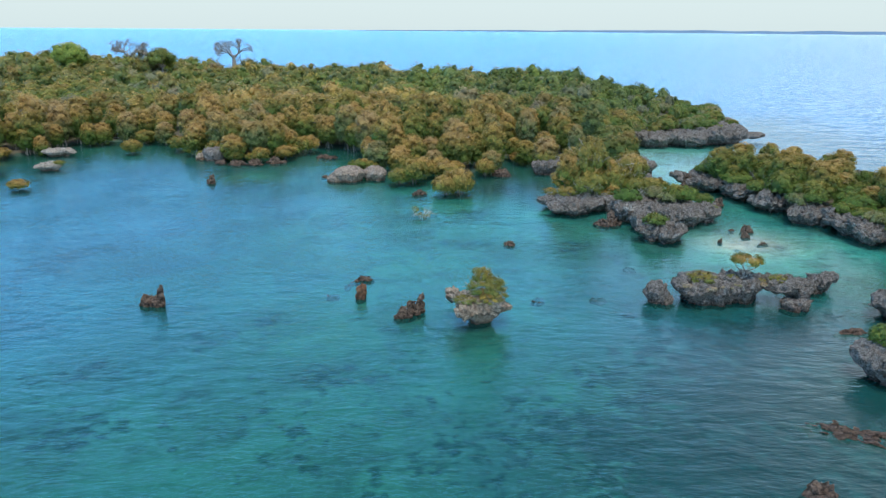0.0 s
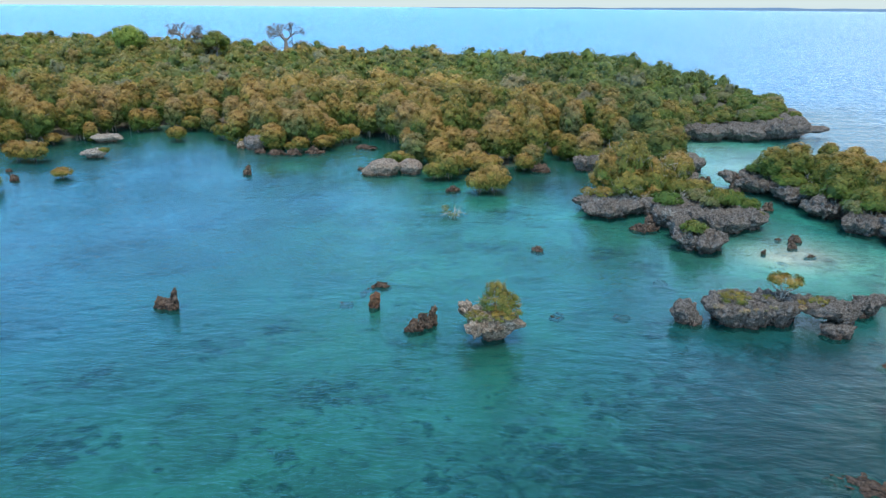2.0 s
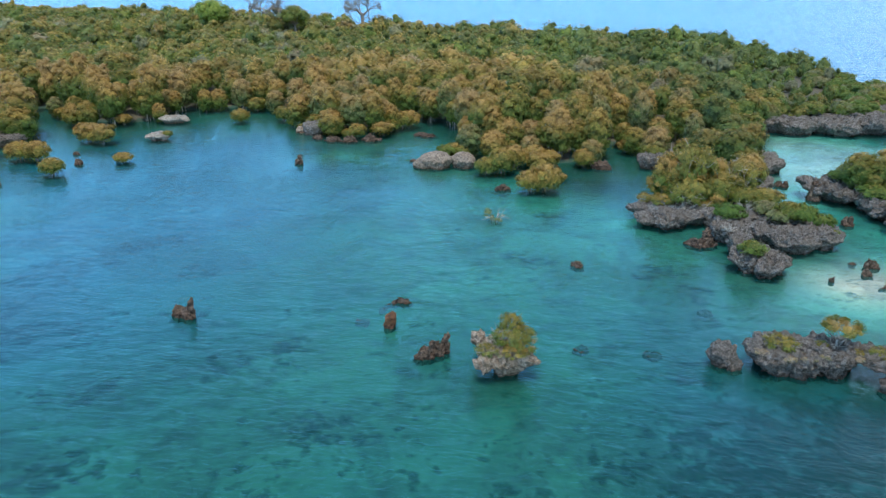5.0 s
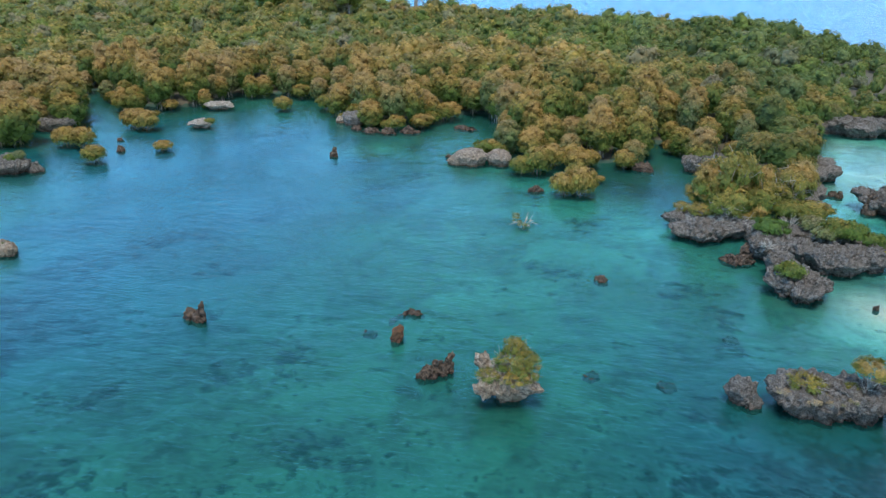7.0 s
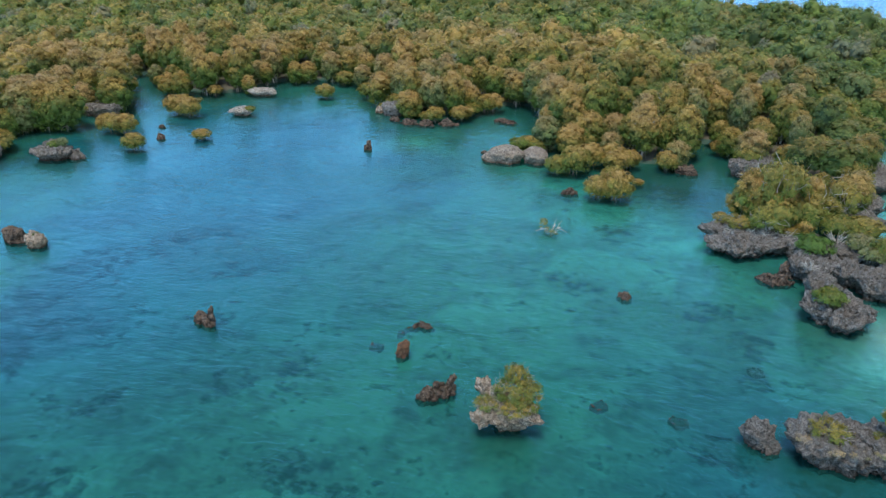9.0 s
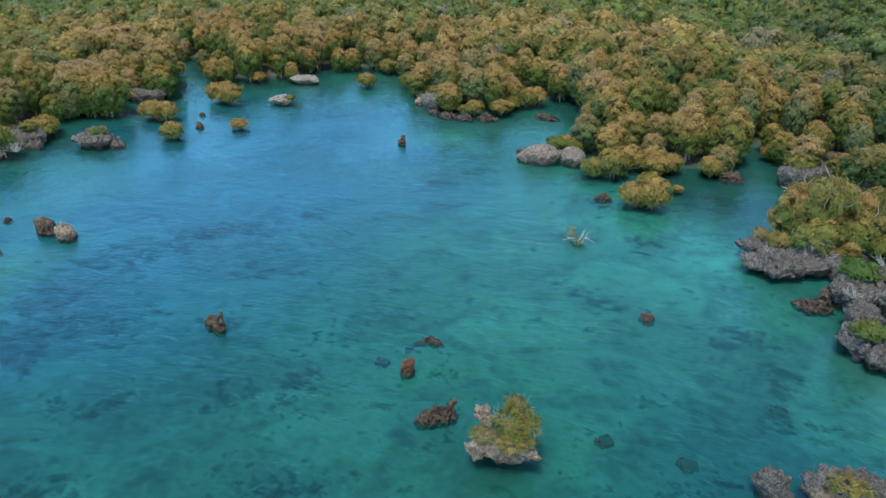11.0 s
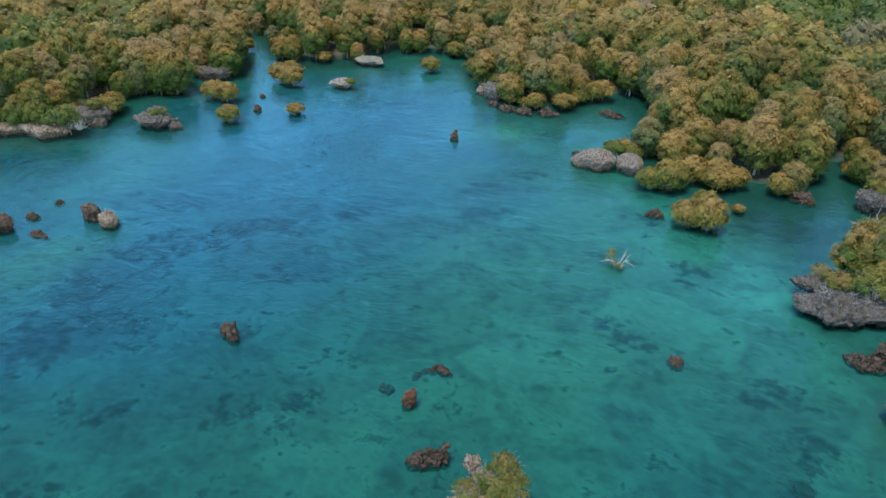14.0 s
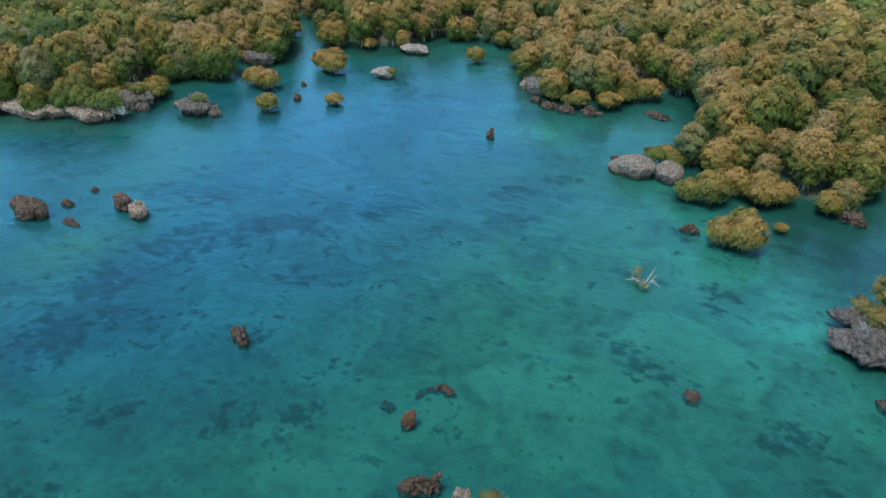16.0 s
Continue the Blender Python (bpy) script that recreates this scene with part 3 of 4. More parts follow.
        v[n, 2] += (0.45 - crack) * 0.22 * rough * min(1.0, size)
    i = (np.arange(rings - 1)[:, None] * seg + np.arange(seg)[None]).ravel()
    j = (np.arange(rings - 1)[:, None] * seg + (np.arange(seg)[None] + 1) % seg).ravel()
    return v, np.c_[i, j, j + seg, i + seg], np.zeros((len(v), 4))


def rock(name, lobes, label, material=None, group=""):
    """A rock out of one or more lobes, each given as the arguments of lobe()."""
    built = [lobe(**item) for item in lobes]
    v, f, _ = join(built)
    at = v.mean(0) * (1, 1, 0)
    if len(lobes) < 3:
        ob = new(name, mesh_of(name, v - at, f, material or ROCK))
    else:
        ob = new(name)
        for v, f, _ in built:
            part("rock_mass", mesh_of("rock_mass", v - at, f, material or ROCK), ob)
    ob.location = at
    return tagged(ob, label, "rock", group)


def L(x, y, rx, ry, turn=0, top=1.5, **more):
    return dict(x=x, y=y, rx=rx, ry=ry, turn=turn, top=top, seed=int(abs(x * 7 + y * 13)), **more)


# ---- plants ----
ICO = {}
for level in (1, 2):
    bm = bmesh.new()
    bmesh.ops.create_icosphere(bm, subdivisions=level, radius=1.0)
    ICO[level] = (np.array([v.co[:] for v in bm.verts]), np.array([[v.index for v in f.verts] for f in bm.faces]))
    bm.free()


def leaves_on(rng, centre, radii, count, size, warm, light, bare, low=-0.55, loose=0.42, out=(0, 0, 0.35)):
    """Small leaf sprays over a clump: verts, tris, tint."""
    n = rng.normal(size=(count, 3))
    n /= np.linalg.norm(n, axis=1)[:, None]
    n[:, 2] = np.where(n[:, 2] < low, -n[:, 2], n[:, 2])
    at = centre + n * radii * (1.12 - loose * rng.rand(count, 1))
    up = n * 0.42 + out + rng.normal(size=(count, 3)) * 0.3
    up /= np.linalg.norm(up, axis=1)[:, None]
    a = np.cross(up, rng.normal(size=(count, 3)))
    a /= np.linalg.norm(a, axis=1)[:, None]
    b = np.cross(up, a)
    s = size * (0.6 + 0.8 * rng.rand(count, 1))
    v = np.stack([at + a * s, at + (b * 0.85 - a * 0.5) * s, at - (b * 0.85 + a * 0.5) * s], 1).reshape(-1, 3)
    f = np.arange(count * 3).reshape(-1, 3)
    # sprays facing up are yellower and paler, partly light painted on the clump
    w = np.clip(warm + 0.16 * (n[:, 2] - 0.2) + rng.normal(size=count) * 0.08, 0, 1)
    g = np.clip(light + rng.normal(size=count) * 0.07, 0, 1)
    t = np.repeat(np.c_[w, g, np.full(count, bare), np.ones(count)], 3, 0)
    return v, f, t


def crown(seed, radius, height, clumps, leaves, size, warm, bare=0.0, core=1, foot=0.7, down=-0.75, lump=0.34, heart=1.0, blush=0.5, fill=0):
    """A domed crown from z = foot to height: rounded florets over an egg, each a full core under leaf sprays.
    down: how far the florets reach below its middle. blush: how much yellower and lighter its top is than its skirts,
    partly as painted light. fill: sprays between the florets."""
    rng = np.random.RandomState(seed)
    pieces = []
    half, mid = (height - foot) / 2, (height + foot) / 2
    sway = rng.normal(size=2) * 0.1 * radius
    if fill:
        v, f = ICO[2]
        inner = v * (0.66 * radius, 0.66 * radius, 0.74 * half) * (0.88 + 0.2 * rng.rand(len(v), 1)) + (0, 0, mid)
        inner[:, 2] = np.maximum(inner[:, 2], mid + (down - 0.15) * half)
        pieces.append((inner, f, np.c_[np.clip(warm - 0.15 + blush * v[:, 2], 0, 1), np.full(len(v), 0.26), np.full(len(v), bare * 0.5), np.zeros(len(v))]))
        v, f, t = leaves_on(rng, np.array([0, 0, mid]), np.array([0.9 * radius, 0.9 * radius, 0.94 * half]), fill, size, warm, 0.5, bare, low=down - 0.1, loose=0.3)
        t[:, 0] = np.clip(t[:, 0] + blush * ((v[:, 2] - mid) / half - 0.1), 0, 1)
        pieces.append((v, f, t))
    for n in range(clumps):
        w = n * 2.39996 + rng.rand() * 0.7
        u = 1 - (n + 0.35) / clumps * (1 - down)
        q = math.sqrt(max(0.0, 1 - u * u))
        far = 0.8 * (0.8 + 0.3 * rng.rand())
        r = radius * lump * (0.8 + 0.4 * rng.rand()) * (0.88 + 0.3 * rng.rand(3)) * np.array([1, 1, 0.82])
        c = np.array([math.cos(w) * q * radius * far, math.sin(w) * q * radius * far, mid + u * max(0.1, half - r[2] * 0.8)])
        c[:2] += sway * (u + 0.3)
        c[2] += 0.05 * half * rng.normal()
        v, f = ICO[core]
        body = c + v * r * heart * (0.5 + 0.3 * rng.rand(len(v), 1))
        # yellower, paler tops are leaf colour and also light painted on the dome
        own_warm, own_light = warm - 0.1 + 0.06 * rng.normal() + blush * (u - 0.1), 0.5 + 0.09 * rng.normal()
        # darker cores put the crown's inner shade into the colour
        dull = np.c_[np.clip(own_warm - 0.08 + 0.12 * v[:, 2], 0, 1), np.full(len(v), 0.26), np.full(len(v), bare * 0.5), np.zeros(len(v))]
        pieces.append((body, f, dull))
        pieces.append(leaves_on(rng, c, r, leaves, size, own_warm, own_light, bare * (0.4 + 0.9 * rng.rand()), low=-0.35, loose=0.45 + 0.6 * (1 - heart), out=np.array([math.cos(w) * q * 0.8, math.sin(w) * q * 0.8, 0.8 * u + 0.2])))
    return join(pieces)


def stems(seed, radius, height, limbs=5, roots=6, girth=0.13, spread_roots=0.9, twigs=0):
    """A tapered trunk with limbs into the crown and stilt roots at the foot."""
    rng = np.random.RandomState(seed)
    pieces = []

    def add(path, radii, sides=5):
        v, f = tube(path, radii, sides)
        pieces.append((v, f, np.zeros((len(v), 4))))

    bend = rng.normal(size=2) * 0.12 * radius
    fork = np.array([bend[0], bend[1], height * 0.5])
    add([(0, 0, -0.5), (bend[0] * 0.3, bend[1] * 0.6, height * 0.25), fork], [girth * 1.25, girth, girth * 0.85], 6)
    for n in range(limbs):
        w = n * 2 * math.pi / limbs + rng.rand()
        out = radius * (0.45 + 0.3 * rng.rand())
        tip = np.array([math.cos(w) * out, math.sin(w) * out, height * (0.95 + 0.2 * rng.rand())])
        mid = fork * 0.5 + tip * 0.5 + np.array([0, 0, -0.12 * height]) + rng.normal(size=3) * 0.1
        add([fork, mid, tip], [girth * 0.7, girth * 0.45, girth * 0.15])
    for n in range(roots):
        w = n * 2 * math.pi / roots + rng.rand() * 0.6
        out = spread_roots * (0.7 + 0.5 * rng.rand())
        add([(0, 0, height * 0.26), (math.cos(w) * out * 0.55, math.sin(w) * out * 0.55, height * 0.2), (math.cos(w) * out, math.sin(w) * out, -0.8)], [girth * 0.3, girth * 0.28, girth * 0.24], 4)
    for n in range(twigs):
        way = np.append(rng.normal(size=2), 0.2 + 0.9 * rng.rand())
        way /= np.linalg.norm(way)
        out = way * (radius, radius, height * 0.62)
        a, b = np.array([0, 0, height * 0.75]) + out * 0.55, np.array([0, 0, height * 0.75]) + out * (0.88 + 0.2 * rng.rand())
        add([a, (a + b) / 2 + rng.normal(size=3) * 0.12, b + rng.normal(size=3) * 0.15], [0.024, 0.018, 0.008], 3)
    return join(pieces)


def plant(name, seed, radius, height, label, category, clumps=12, leaves=70, size=0.2, warm=0.6, bare=0.0, foot=0.6, down=-0.75, limbs=5, roots=6, girth=0.13, bark=None, core=1, lump=0.34, heart=1.0, twigs=0, blush=0.5, fill=0, leaf=None):
    """A tree or shrub, standing on its own origin: stems and crown."""
    thing = tagged(new(name), label, category)
    v, f, _ = stems(seed, radius, height * 0.68, limbs, roots, girth, min(1.2, radius * 0.4), twigs)
    part("trunk", mesh_of("trunk", v, f, bark or BARK, smooth=True), thing)
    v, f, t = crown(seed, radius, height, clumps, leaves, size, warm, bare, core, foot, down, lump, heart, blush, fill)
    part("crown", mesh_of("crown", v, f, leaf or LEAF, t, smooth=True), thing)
    return thing


def at(x, y, z=0.0, turn=0.0, scale=1.0, tall=1.0):
    return Matrix.LocRotScale((x, y, z), Euler((0, 0, radians(turn))), (scale, scale, scale * tall))


class Kinds:
    """Plants of one kind: the first ones placed are the patterns, the others copies of them."""

    def __init__(self, made, group):
        self.made, self.used, self.group = made, [False] * len(made), group
        for ob in made:
            tagged(ob, group=group)

    def put(self, n, x, y, z=0.0, turn=0.0, scale=1.0, tall=1.0):
        n %= len(self.made)
        if not self.used[n]:
            self.used[n] = (scale, tall)
            self.made[n].matrix_basis = at(x, y, z, turn, scale, tall)
            return self.made[n]
        first, high = self.used[n]
        return copy_thing(self.made[n], at(x, y, z, turn, scale / first, tall / high))


# ---- rocks of the lagoon ----
SMALL = "small weathered limestone rock standing in shallow water"
rock("mushroom_rock", [L(3.3, 45.85, 1.35, 1.15, 0, 1.75, under=0.62, rough=0.85, seg=130, peak=0.2, horns=((240, 0.5, 24), (350, 0.4, 22), (140, 0.3, 25), (200, 0.2, 20), (295, -0.3, 18))),
     L(1.45, 46.9, 0.42, 0.45, 20, 1.95, base=1.1, rough=1.1, seg=60), L(2.3, 44.6, 0.5, 0.45, 60, 1.5, base=0.8, rough=1.4, seg=60), L(4.6, 45.6, 0.45, 0.36, 0, 1.6, base=1.05, rough=1.4, seg=50)], "undercut mushroom-shaped limestone rock, pale at the rim", ROCK_PALE)
rock("rock", [L(-20.75, 48.25, 0.5, 0.4, 20, 0.7, under=0.0, seg=44, rough=1.3), L(-20.0, 48.0, 0.42, 0.3, -30, 1.0, under=0.0, lean=(0.22, 0.1), seg=44, peak=0.5, rough=1.2)], "brown forked limestone stump standing in water", ROCK_BROWN)
rock("rock", [L(-5.45, 50.0, 0.4, 0.34, 60, 0.9, under=0.06, lean=(0.12, 0.1), seg=52, peak=0.1, rough=0.9)], "rust-brown limestone stump standing in water", ROCK_RUST)
rock("rock", [L(-1.95, 46.5, 0.55, 0.34, 40, 0.45, under=0.0, seg=60, peak=0.2, rough=1.5), L(-1.4, 46.95, 0.42, 0.3, 50, 0.7, under=0.0, seg=52, peak=0.25, rough=1.6), L(-1.0, 47.25, 0.3, 0.24, 42, 0.9, under=0.0, lean=(0.2, 0.2), seg=48, peak=0.4, rough=1.5)], "jagged brown limestone ridge standing in water", ROCK_BROWN)
rock("rock", [L(-5.55, 54.0, 0.5, 0.22, 10, 0.25, under=0.0, seg=40, rough=1.4), L(-6.35, 53.6, 0.5, 0.2, 40, 0.05, under=0.0, seg=34, rough=1.4), L(-6.8, 52.7, 0.22, 0.4, 0, -0.06, under=0.0, seg=30)], "low brown limestone rock awash in shallow water", ROCK_BROWN)
rock("rock", [L(-7.6, 50.4, 0.45, 0.32, 0, -0.1, under=0.0, seg=30, base=-0.6)], "submerged brown rock in shallow water", ROCK_BROWN)
rock("rock", [L(6.9, 64.2, 0.42, 0.42, 0, 0.15, under=0.0, seg=44, peak=0.2, horns=((300, 0.7, 28), (60, 0.3, 25), (150, 0.3, 25)))], "low brown limestone rock awash in shallow water", ROCK_BROWN)
rock("rock", [L(-29.8, 90.1, 0.45, 0.34, 0, 0.6, under=0.0, seg=36, peak=0.5, lean=(0.1, 0), rough=1.4)], "pointed brown limestone stump standing in water", ROCK_BROWN)
rock("rock", [L(7.9, 49.9, 0.5, 0.34, 30, -0.14, under=0.0, seg=30, base=-0.6)], "submerged dark rock on the sandy seabed", ROCK_BROWN)
rock("rock", [L(12.5, 50.3, 0.5, 0.36, 0, -0.12, under=0.0, seg=30, base=-0.6)], "submerged dark rock on the sandy seabed", ROCK_BROWN)
rock("rock", [L(16.6, 57.6, 0.5, 0.3, 0, -0.15, under=0.0, seg=30, base=-0.6)], "submerged dark rock on the sandy seabed", ROCK_BROWN)

# the arched rock and its pinnacles
rock("pinnacle_rock", [L(16.75, 49.9, 0.78, 0.62, 0, 1.3, under=0.12, seg=72, peak=0.4, lean=(-0.12, 0), rough=0.9), L(17.3, 49.7, 0.5, 0.45, 0, 0.8, under=0.0, seg=48, peak=0.2)], "grey limestone pinnacle beside the arched rock")
rock("arched_rock", [L(20.8, 50.4, 2.3, 1.75, 5, 1.6, under=0.3, seg=96), L(23.2, 50.8, 1.5, 1.5, 0, 1.75, under=0.3, seg=72), L(25.7, 50.4, 2.1, 1.15, -10, 1.7, base=0.9, seg=84), L(27.2, 50.2, 1.1, 1.0, 0, 1.6, base=0.6, seg=60),
     L(26.7, 48.9, 1.0, 0.8, 10, 0.55, under=0.05, seg=56), L(27.4, 50.3, 0.6, 0.7, 0, 1.2, under=0.0, seg=44)], "long undercut grey limestone rock with a sea arch")
rock("pinnacle_rock", [L(29.9, 52.6, 0.9, 0.7, 30, 1.1, under=0.2, seg=48, rough=1.5), L(30.6, 52.8, 0.6, 0.4, 0, 1.35, base=0.6, seg=36, lean=(0.3, 0))], "dark jagged limestone pinnacle beside the arched rock")
rock("undercut_rock", [L(34.3, 47.2, 3.0, 2.3, 10, 1.5, under=0.35, seg=80)], "undercut grey limestone islet with bushes on top")
rock("rock", [L(28.6, 44.6, 1.0, 0.4, 5, 0.2, under=0.0, seg=36)], "low brown limestone rock awash in shallow water", ROCK_BROWN)
rock("undercut_rock", [L(28.6, 37.3, 3.3, 2.4, -30, 1.9, under=0.25, seg=80)], "undercut grey limestone islet with bushes on top")
rock("rock", [L(22.0, 32.0, 1.7, 0.8, -20, 0.05, under=0.0, seg=44, base=-0.9), L(20.6, 32.6, 0.8, 0.6, 0, -0.1, under=0, base=-0.9, seg=36)], "red-brown rock shelf just awash", ROCK_BROWN)
rock("rock", [L(17.6, 27.0, 0.7, 0.6, 0, 0.4, under=0.0, seg=40)], "brown limestone stump standing in water", ROCK_BROWN)
for x, y, rx, ry, top in ((31.2, 69.4, 0.6, 0.4, 0.6), (30.4, 67.6, 0.38, 0.3, 0.4), (27.2, 65.5, 0.2, 0.2, 0.3), (31.1, 65.2, 0.5, 0.15, 0.08), (29.9, 69.9, 0.25, 0.2, 0.1), (28.6, 93.6, 0.5, 0.4, 0.5), (29.2, 93.2, 0.35, 0.3, 0.6), (32.4, 80.6, 0.55, 0.5, 0.75), (31.2, 88.6, 0.7, 0.6, 1.8)):
    rock("rock", [L(x, y, rx, ry, 20, top, under=0.0, seg=30)], SMALL, ROCK_BROWN, "rocks in the pale shallows")

# the ledge and the spur that end the main island's point
rock("limestone_ledge", [L(15.2, 76.5, 2.5, 1.6, 12, 1.25, under=0.3, seg=90, rough=1.2), L(17.5, 77.8, 1.3, 1.1, 0, 1.2, under=0.25, seg=60), L(12.9, 78.7, 1.4, 0.9, 0, 1.2, base=0.55, seg=56, rough=1.2), L(16.6, 79.8, 4.2, 2.2, 5, 1.25, under=0.2, seg=60)],
     "undercut grey limestone ledge below mangrove bushes")
rock("limestone_spur", [L(21.8, 66.5, 2.15, 2.0, 10, 1.5, under=0.32, seg=90, rough=1.2), L(20.8, 70.0, 1.05, 1.25, 0, 1.65, under=0.2, seg=64, rough=1.2), L(20.1, 73.4, 1.55, 1.5, 0, 1.8, under=0.25, seg=72, rough=1.2), L(22.9, 73.6, 1.5, 1.25, -20, 1.75, under=0.2, seg=64, rough=1.2),
     L(25.0, 72.0, 1.9, 1.35, -30, 1.6, under=0.3, seg=84, rough=1.2), L(27.4, 73.8, 2.3, 2.0, 10, 1.5, under=0.3, seg=84, rough=1.2), L(24.8, 77.2, 3.0, 1.7, 10, 1.6, under=0.2, seg=72), L(20.6, 77.4, 2.0, 1.6, 0, 1.5, under=0.2, seg=64)],
     "jagged grey limestone spur reaching into the shallows")
rock("rock", [L(17.8, 71.5, 1.1, 0.65, 10, 0.5, under=0.0, seg=52, rough=1.4), L(18.6, 73.2, 0.7, 0.7, 0, 1.0, under=0.0, seg=40)], "red-brown rock under the limestone ledge", ROCK_BROWN)
rock("limestone_shore", [L(27.6, 101.0, 2.6, 3.2, 0, 1.6, under=0.2, seg=60), L(25.2, 91.5, 2.0, 2.6, 0, 1.5, under=0.15, seg=52), L(24.5, 86.0, 2.0, 2.4, 0, 1.5, under=0.15, seg=52)], "grey limestone shore under scrub")
rock("limestone_block", [L(14.5, 98.4, 1.7, 1.2, 10, 1.7, under=0.2, seg=64, rough=1.2), L(16.6, 100.2, 1.4, 1.2, 20, 1.7, under=0.1, seg=52, rough=1.2)], "grey limestone block at the mangrove edge")
rock("limestone_cape", [L(35.5, 125.4, 5.2, 3.2, 5, 2.0, under=0.22, seg=90, rough=1.4), L(43.5, 126.6, 5.5, 3.6, 0, 2.1, under=0.22, seg=96, rough=1.4), L(49.8, 128.6, 5.2, 3.4, 20, 2.3, under=0.3, seg=96, rough=1.5), L(54.2, 129.6, 3.6, 1.1, 15, 1.5, base=0.6, seg=60),
     L(54.0, 140.0, 3.6, 3.4, 0, 1.9, under=0.2, seg=72), L(58.0, 152.0, 2.6, 4.5, 0, 1.6, under=0.2, seg=60), L(60.0, 163.0, 2.2, 4.5, 0, 1.2, under=0.2, seg=60)], "long dark limestone cape, undercut by the sea")
rock("limestone_shore", [L(34.3, 90.2, 3.2, 3.2, 0, 1.7, under=0.35, seg=84, rough=1.5), L(37.4, 85.0, 2.6, 2.6, 0, 1.4, under=0.3, seg=68, rough=1.5)], "undercut grey limestone shore under scrub")
rock("limestone_shore", [L(38.2, 79.0, 2.2, 2.6, 0, 1.4, under=0.3, seg=68, rough=1.5), L(39.6, 73.2, 2.0, 1.9, 0, 1.6, under=0.3, seg=68, rough=1.5), L(42.0, 67.5, 2.2, 3.0, 20, 1.4, under=0.3, seg=68, rough=1.5), L(45.6, 60.0, 2.6, 4.0, 25, 1.4, under=0.3, seg=68, rough=1.5)], "grey limestone shore under scrub")
rock("limestone_shore", [L(54.0, 88.0, 3.0, 5.0, 30, 2.0, under=0.3, seg=68, rough=1.5)], "dark limestone shore facing the open sea")

# west side of the lagoon
rock("limestone_shore", [L(-77.0, 58.2, 4.4, 2.2, 30, 1.3, under=0.2, seg=80), L(-71.0, 61.8, 3.0, 1.8, 10, 1.3, under=0.2, seg=72), L(-83.5, 55.0, 4.0, 2.2, 30, 1.3, under=0.2, seg=60)], "pale weathered limestone edge under scrub", ROCK_PALE)
rock("limestone_block", [L(-70.6, 68.0, 2.2, 1.7, 0, 1.7, under=0.2, seg=56), L(-68.9, 67.6, 0.8, 0.8, 0, 0.8, under=0.0, seg=36)], "grey limestone block below bushes")
rock("undercut_rock", [L(-62.8, 71.6, 2.3, 1.7, 10, 1.35, under=0.35, seg=72), L(-64.6, 73.0, 1.0, 0.8, 0, 1.5, base=0.6, seg=40), L(-60.6, 72.8, 0.9, 0.8, 0, 0.9, under=0.0, seg=40)], "undercut grey limestone islet with a bush")
rock("limestone_block", [L(-74.5, 89.5, 3.2, 1.6, 15, 1.7, under=0.2, seg=60)], "grey limestone block at the mangrove edge")
rock("slab_rock", [L(-60.2, 109.4, 2.4, 1.4, 5, 0.95, under=0.4, seg=60)], "pale undercut limestone slab at the mangrove edge", ROCK_WHITE)
rock("slab_rock", [L(-55.1, 97.8, 1.7, 1.2, 5, 0.95, under=0.45, seg=56)], "pale undercut limestone slab standing in water", ROCK_WHITE)
rock("boulder", [L(-13.9, 92.0, 1.1, 0.9, 10, 0.75, under=0.1, seg=72, peak=0.35, rough=0.6), L(-12.0, 92.5, 1.75, 1.35, 15, 1.5, under=0.22, seg=90, peak=0.55, rough=0.55, horns=((200, 0.25, 30),))], "large grey limestone boulder with a brown foot", ROCK_WARM, group="boulders by the mangroves")
rock("boulder", [L(-8.9, 93.4, 1.5, 1.25, -25, 1.35, under=0.22, seg=80, peak=0.45, rough=0.55)], "grey limestone boulder with a brown foot", ROCK_WARM, group="boulders by the mangroves")
rock("rock", [L(-15.8, 94.6, 0.4, 0.3, 0, 0.2, under=0.0, seg=28)], SMALL, ROCK_BROWN)
rock("boulder", [L(-34.5, 106.9, 1.9, 1.3, 0, 1.6, under=0.1, seg=56, peak=0.3, rough=0.7)], "grey limestone boulder under mangroves")
rock("rock", [L(-37.0, 107.4, 0.7, 0.5, 0, 0.9, under=0.0, seg=36)], "pale rock at the foot of the mangroves", ROCK_PALE)
for x, y, rx, ry, top in ((-32.9, 103.9, 0.9, 0.5, 0.5), (-30.0, 103.1, 1.3, 0.6, 0.6), (-27.6, 103.3, 0.8, 0.6, 0.8), (-25.0, 104.7, 1.2, 0.7, 0.8), (-18.1, 109.4, 1.4, 0.7, 0.35), (8.2, 96.4, 1.0, 0.8, 1.0), (-2.6, 84.8, 0.6, 0.5, 0.5)):
    rock("rock", [L(x, y, rx, ry * 0.8, 0, top * 0.8, under=0.0, seg=40, rough=1.7)], "brown rock at the foot of the mangroves", ROCK_BROWN, "rocks along the mangrove edge")
rock("rock", [L(-51.1, 46.3, 1.9, 1.0, 5, 1.2, under=0.05, seg=52)], "flat-topped brown limestone rock in shallow water", ROCK_BROWN)
rock("rock", [L(-45.9, 52.7, 0.95, 0.7, 0, 1.1, under=0.05, seg=44)], "brown limestone rock in shallow water", ROCK_BROWN)
rock("rock", [L(-43.3, 52.9, 1.35, 0.7, -25, 0.9, under=0.1, seg=48)], "brown limestone rock with a pale top", ROCK_PALE)
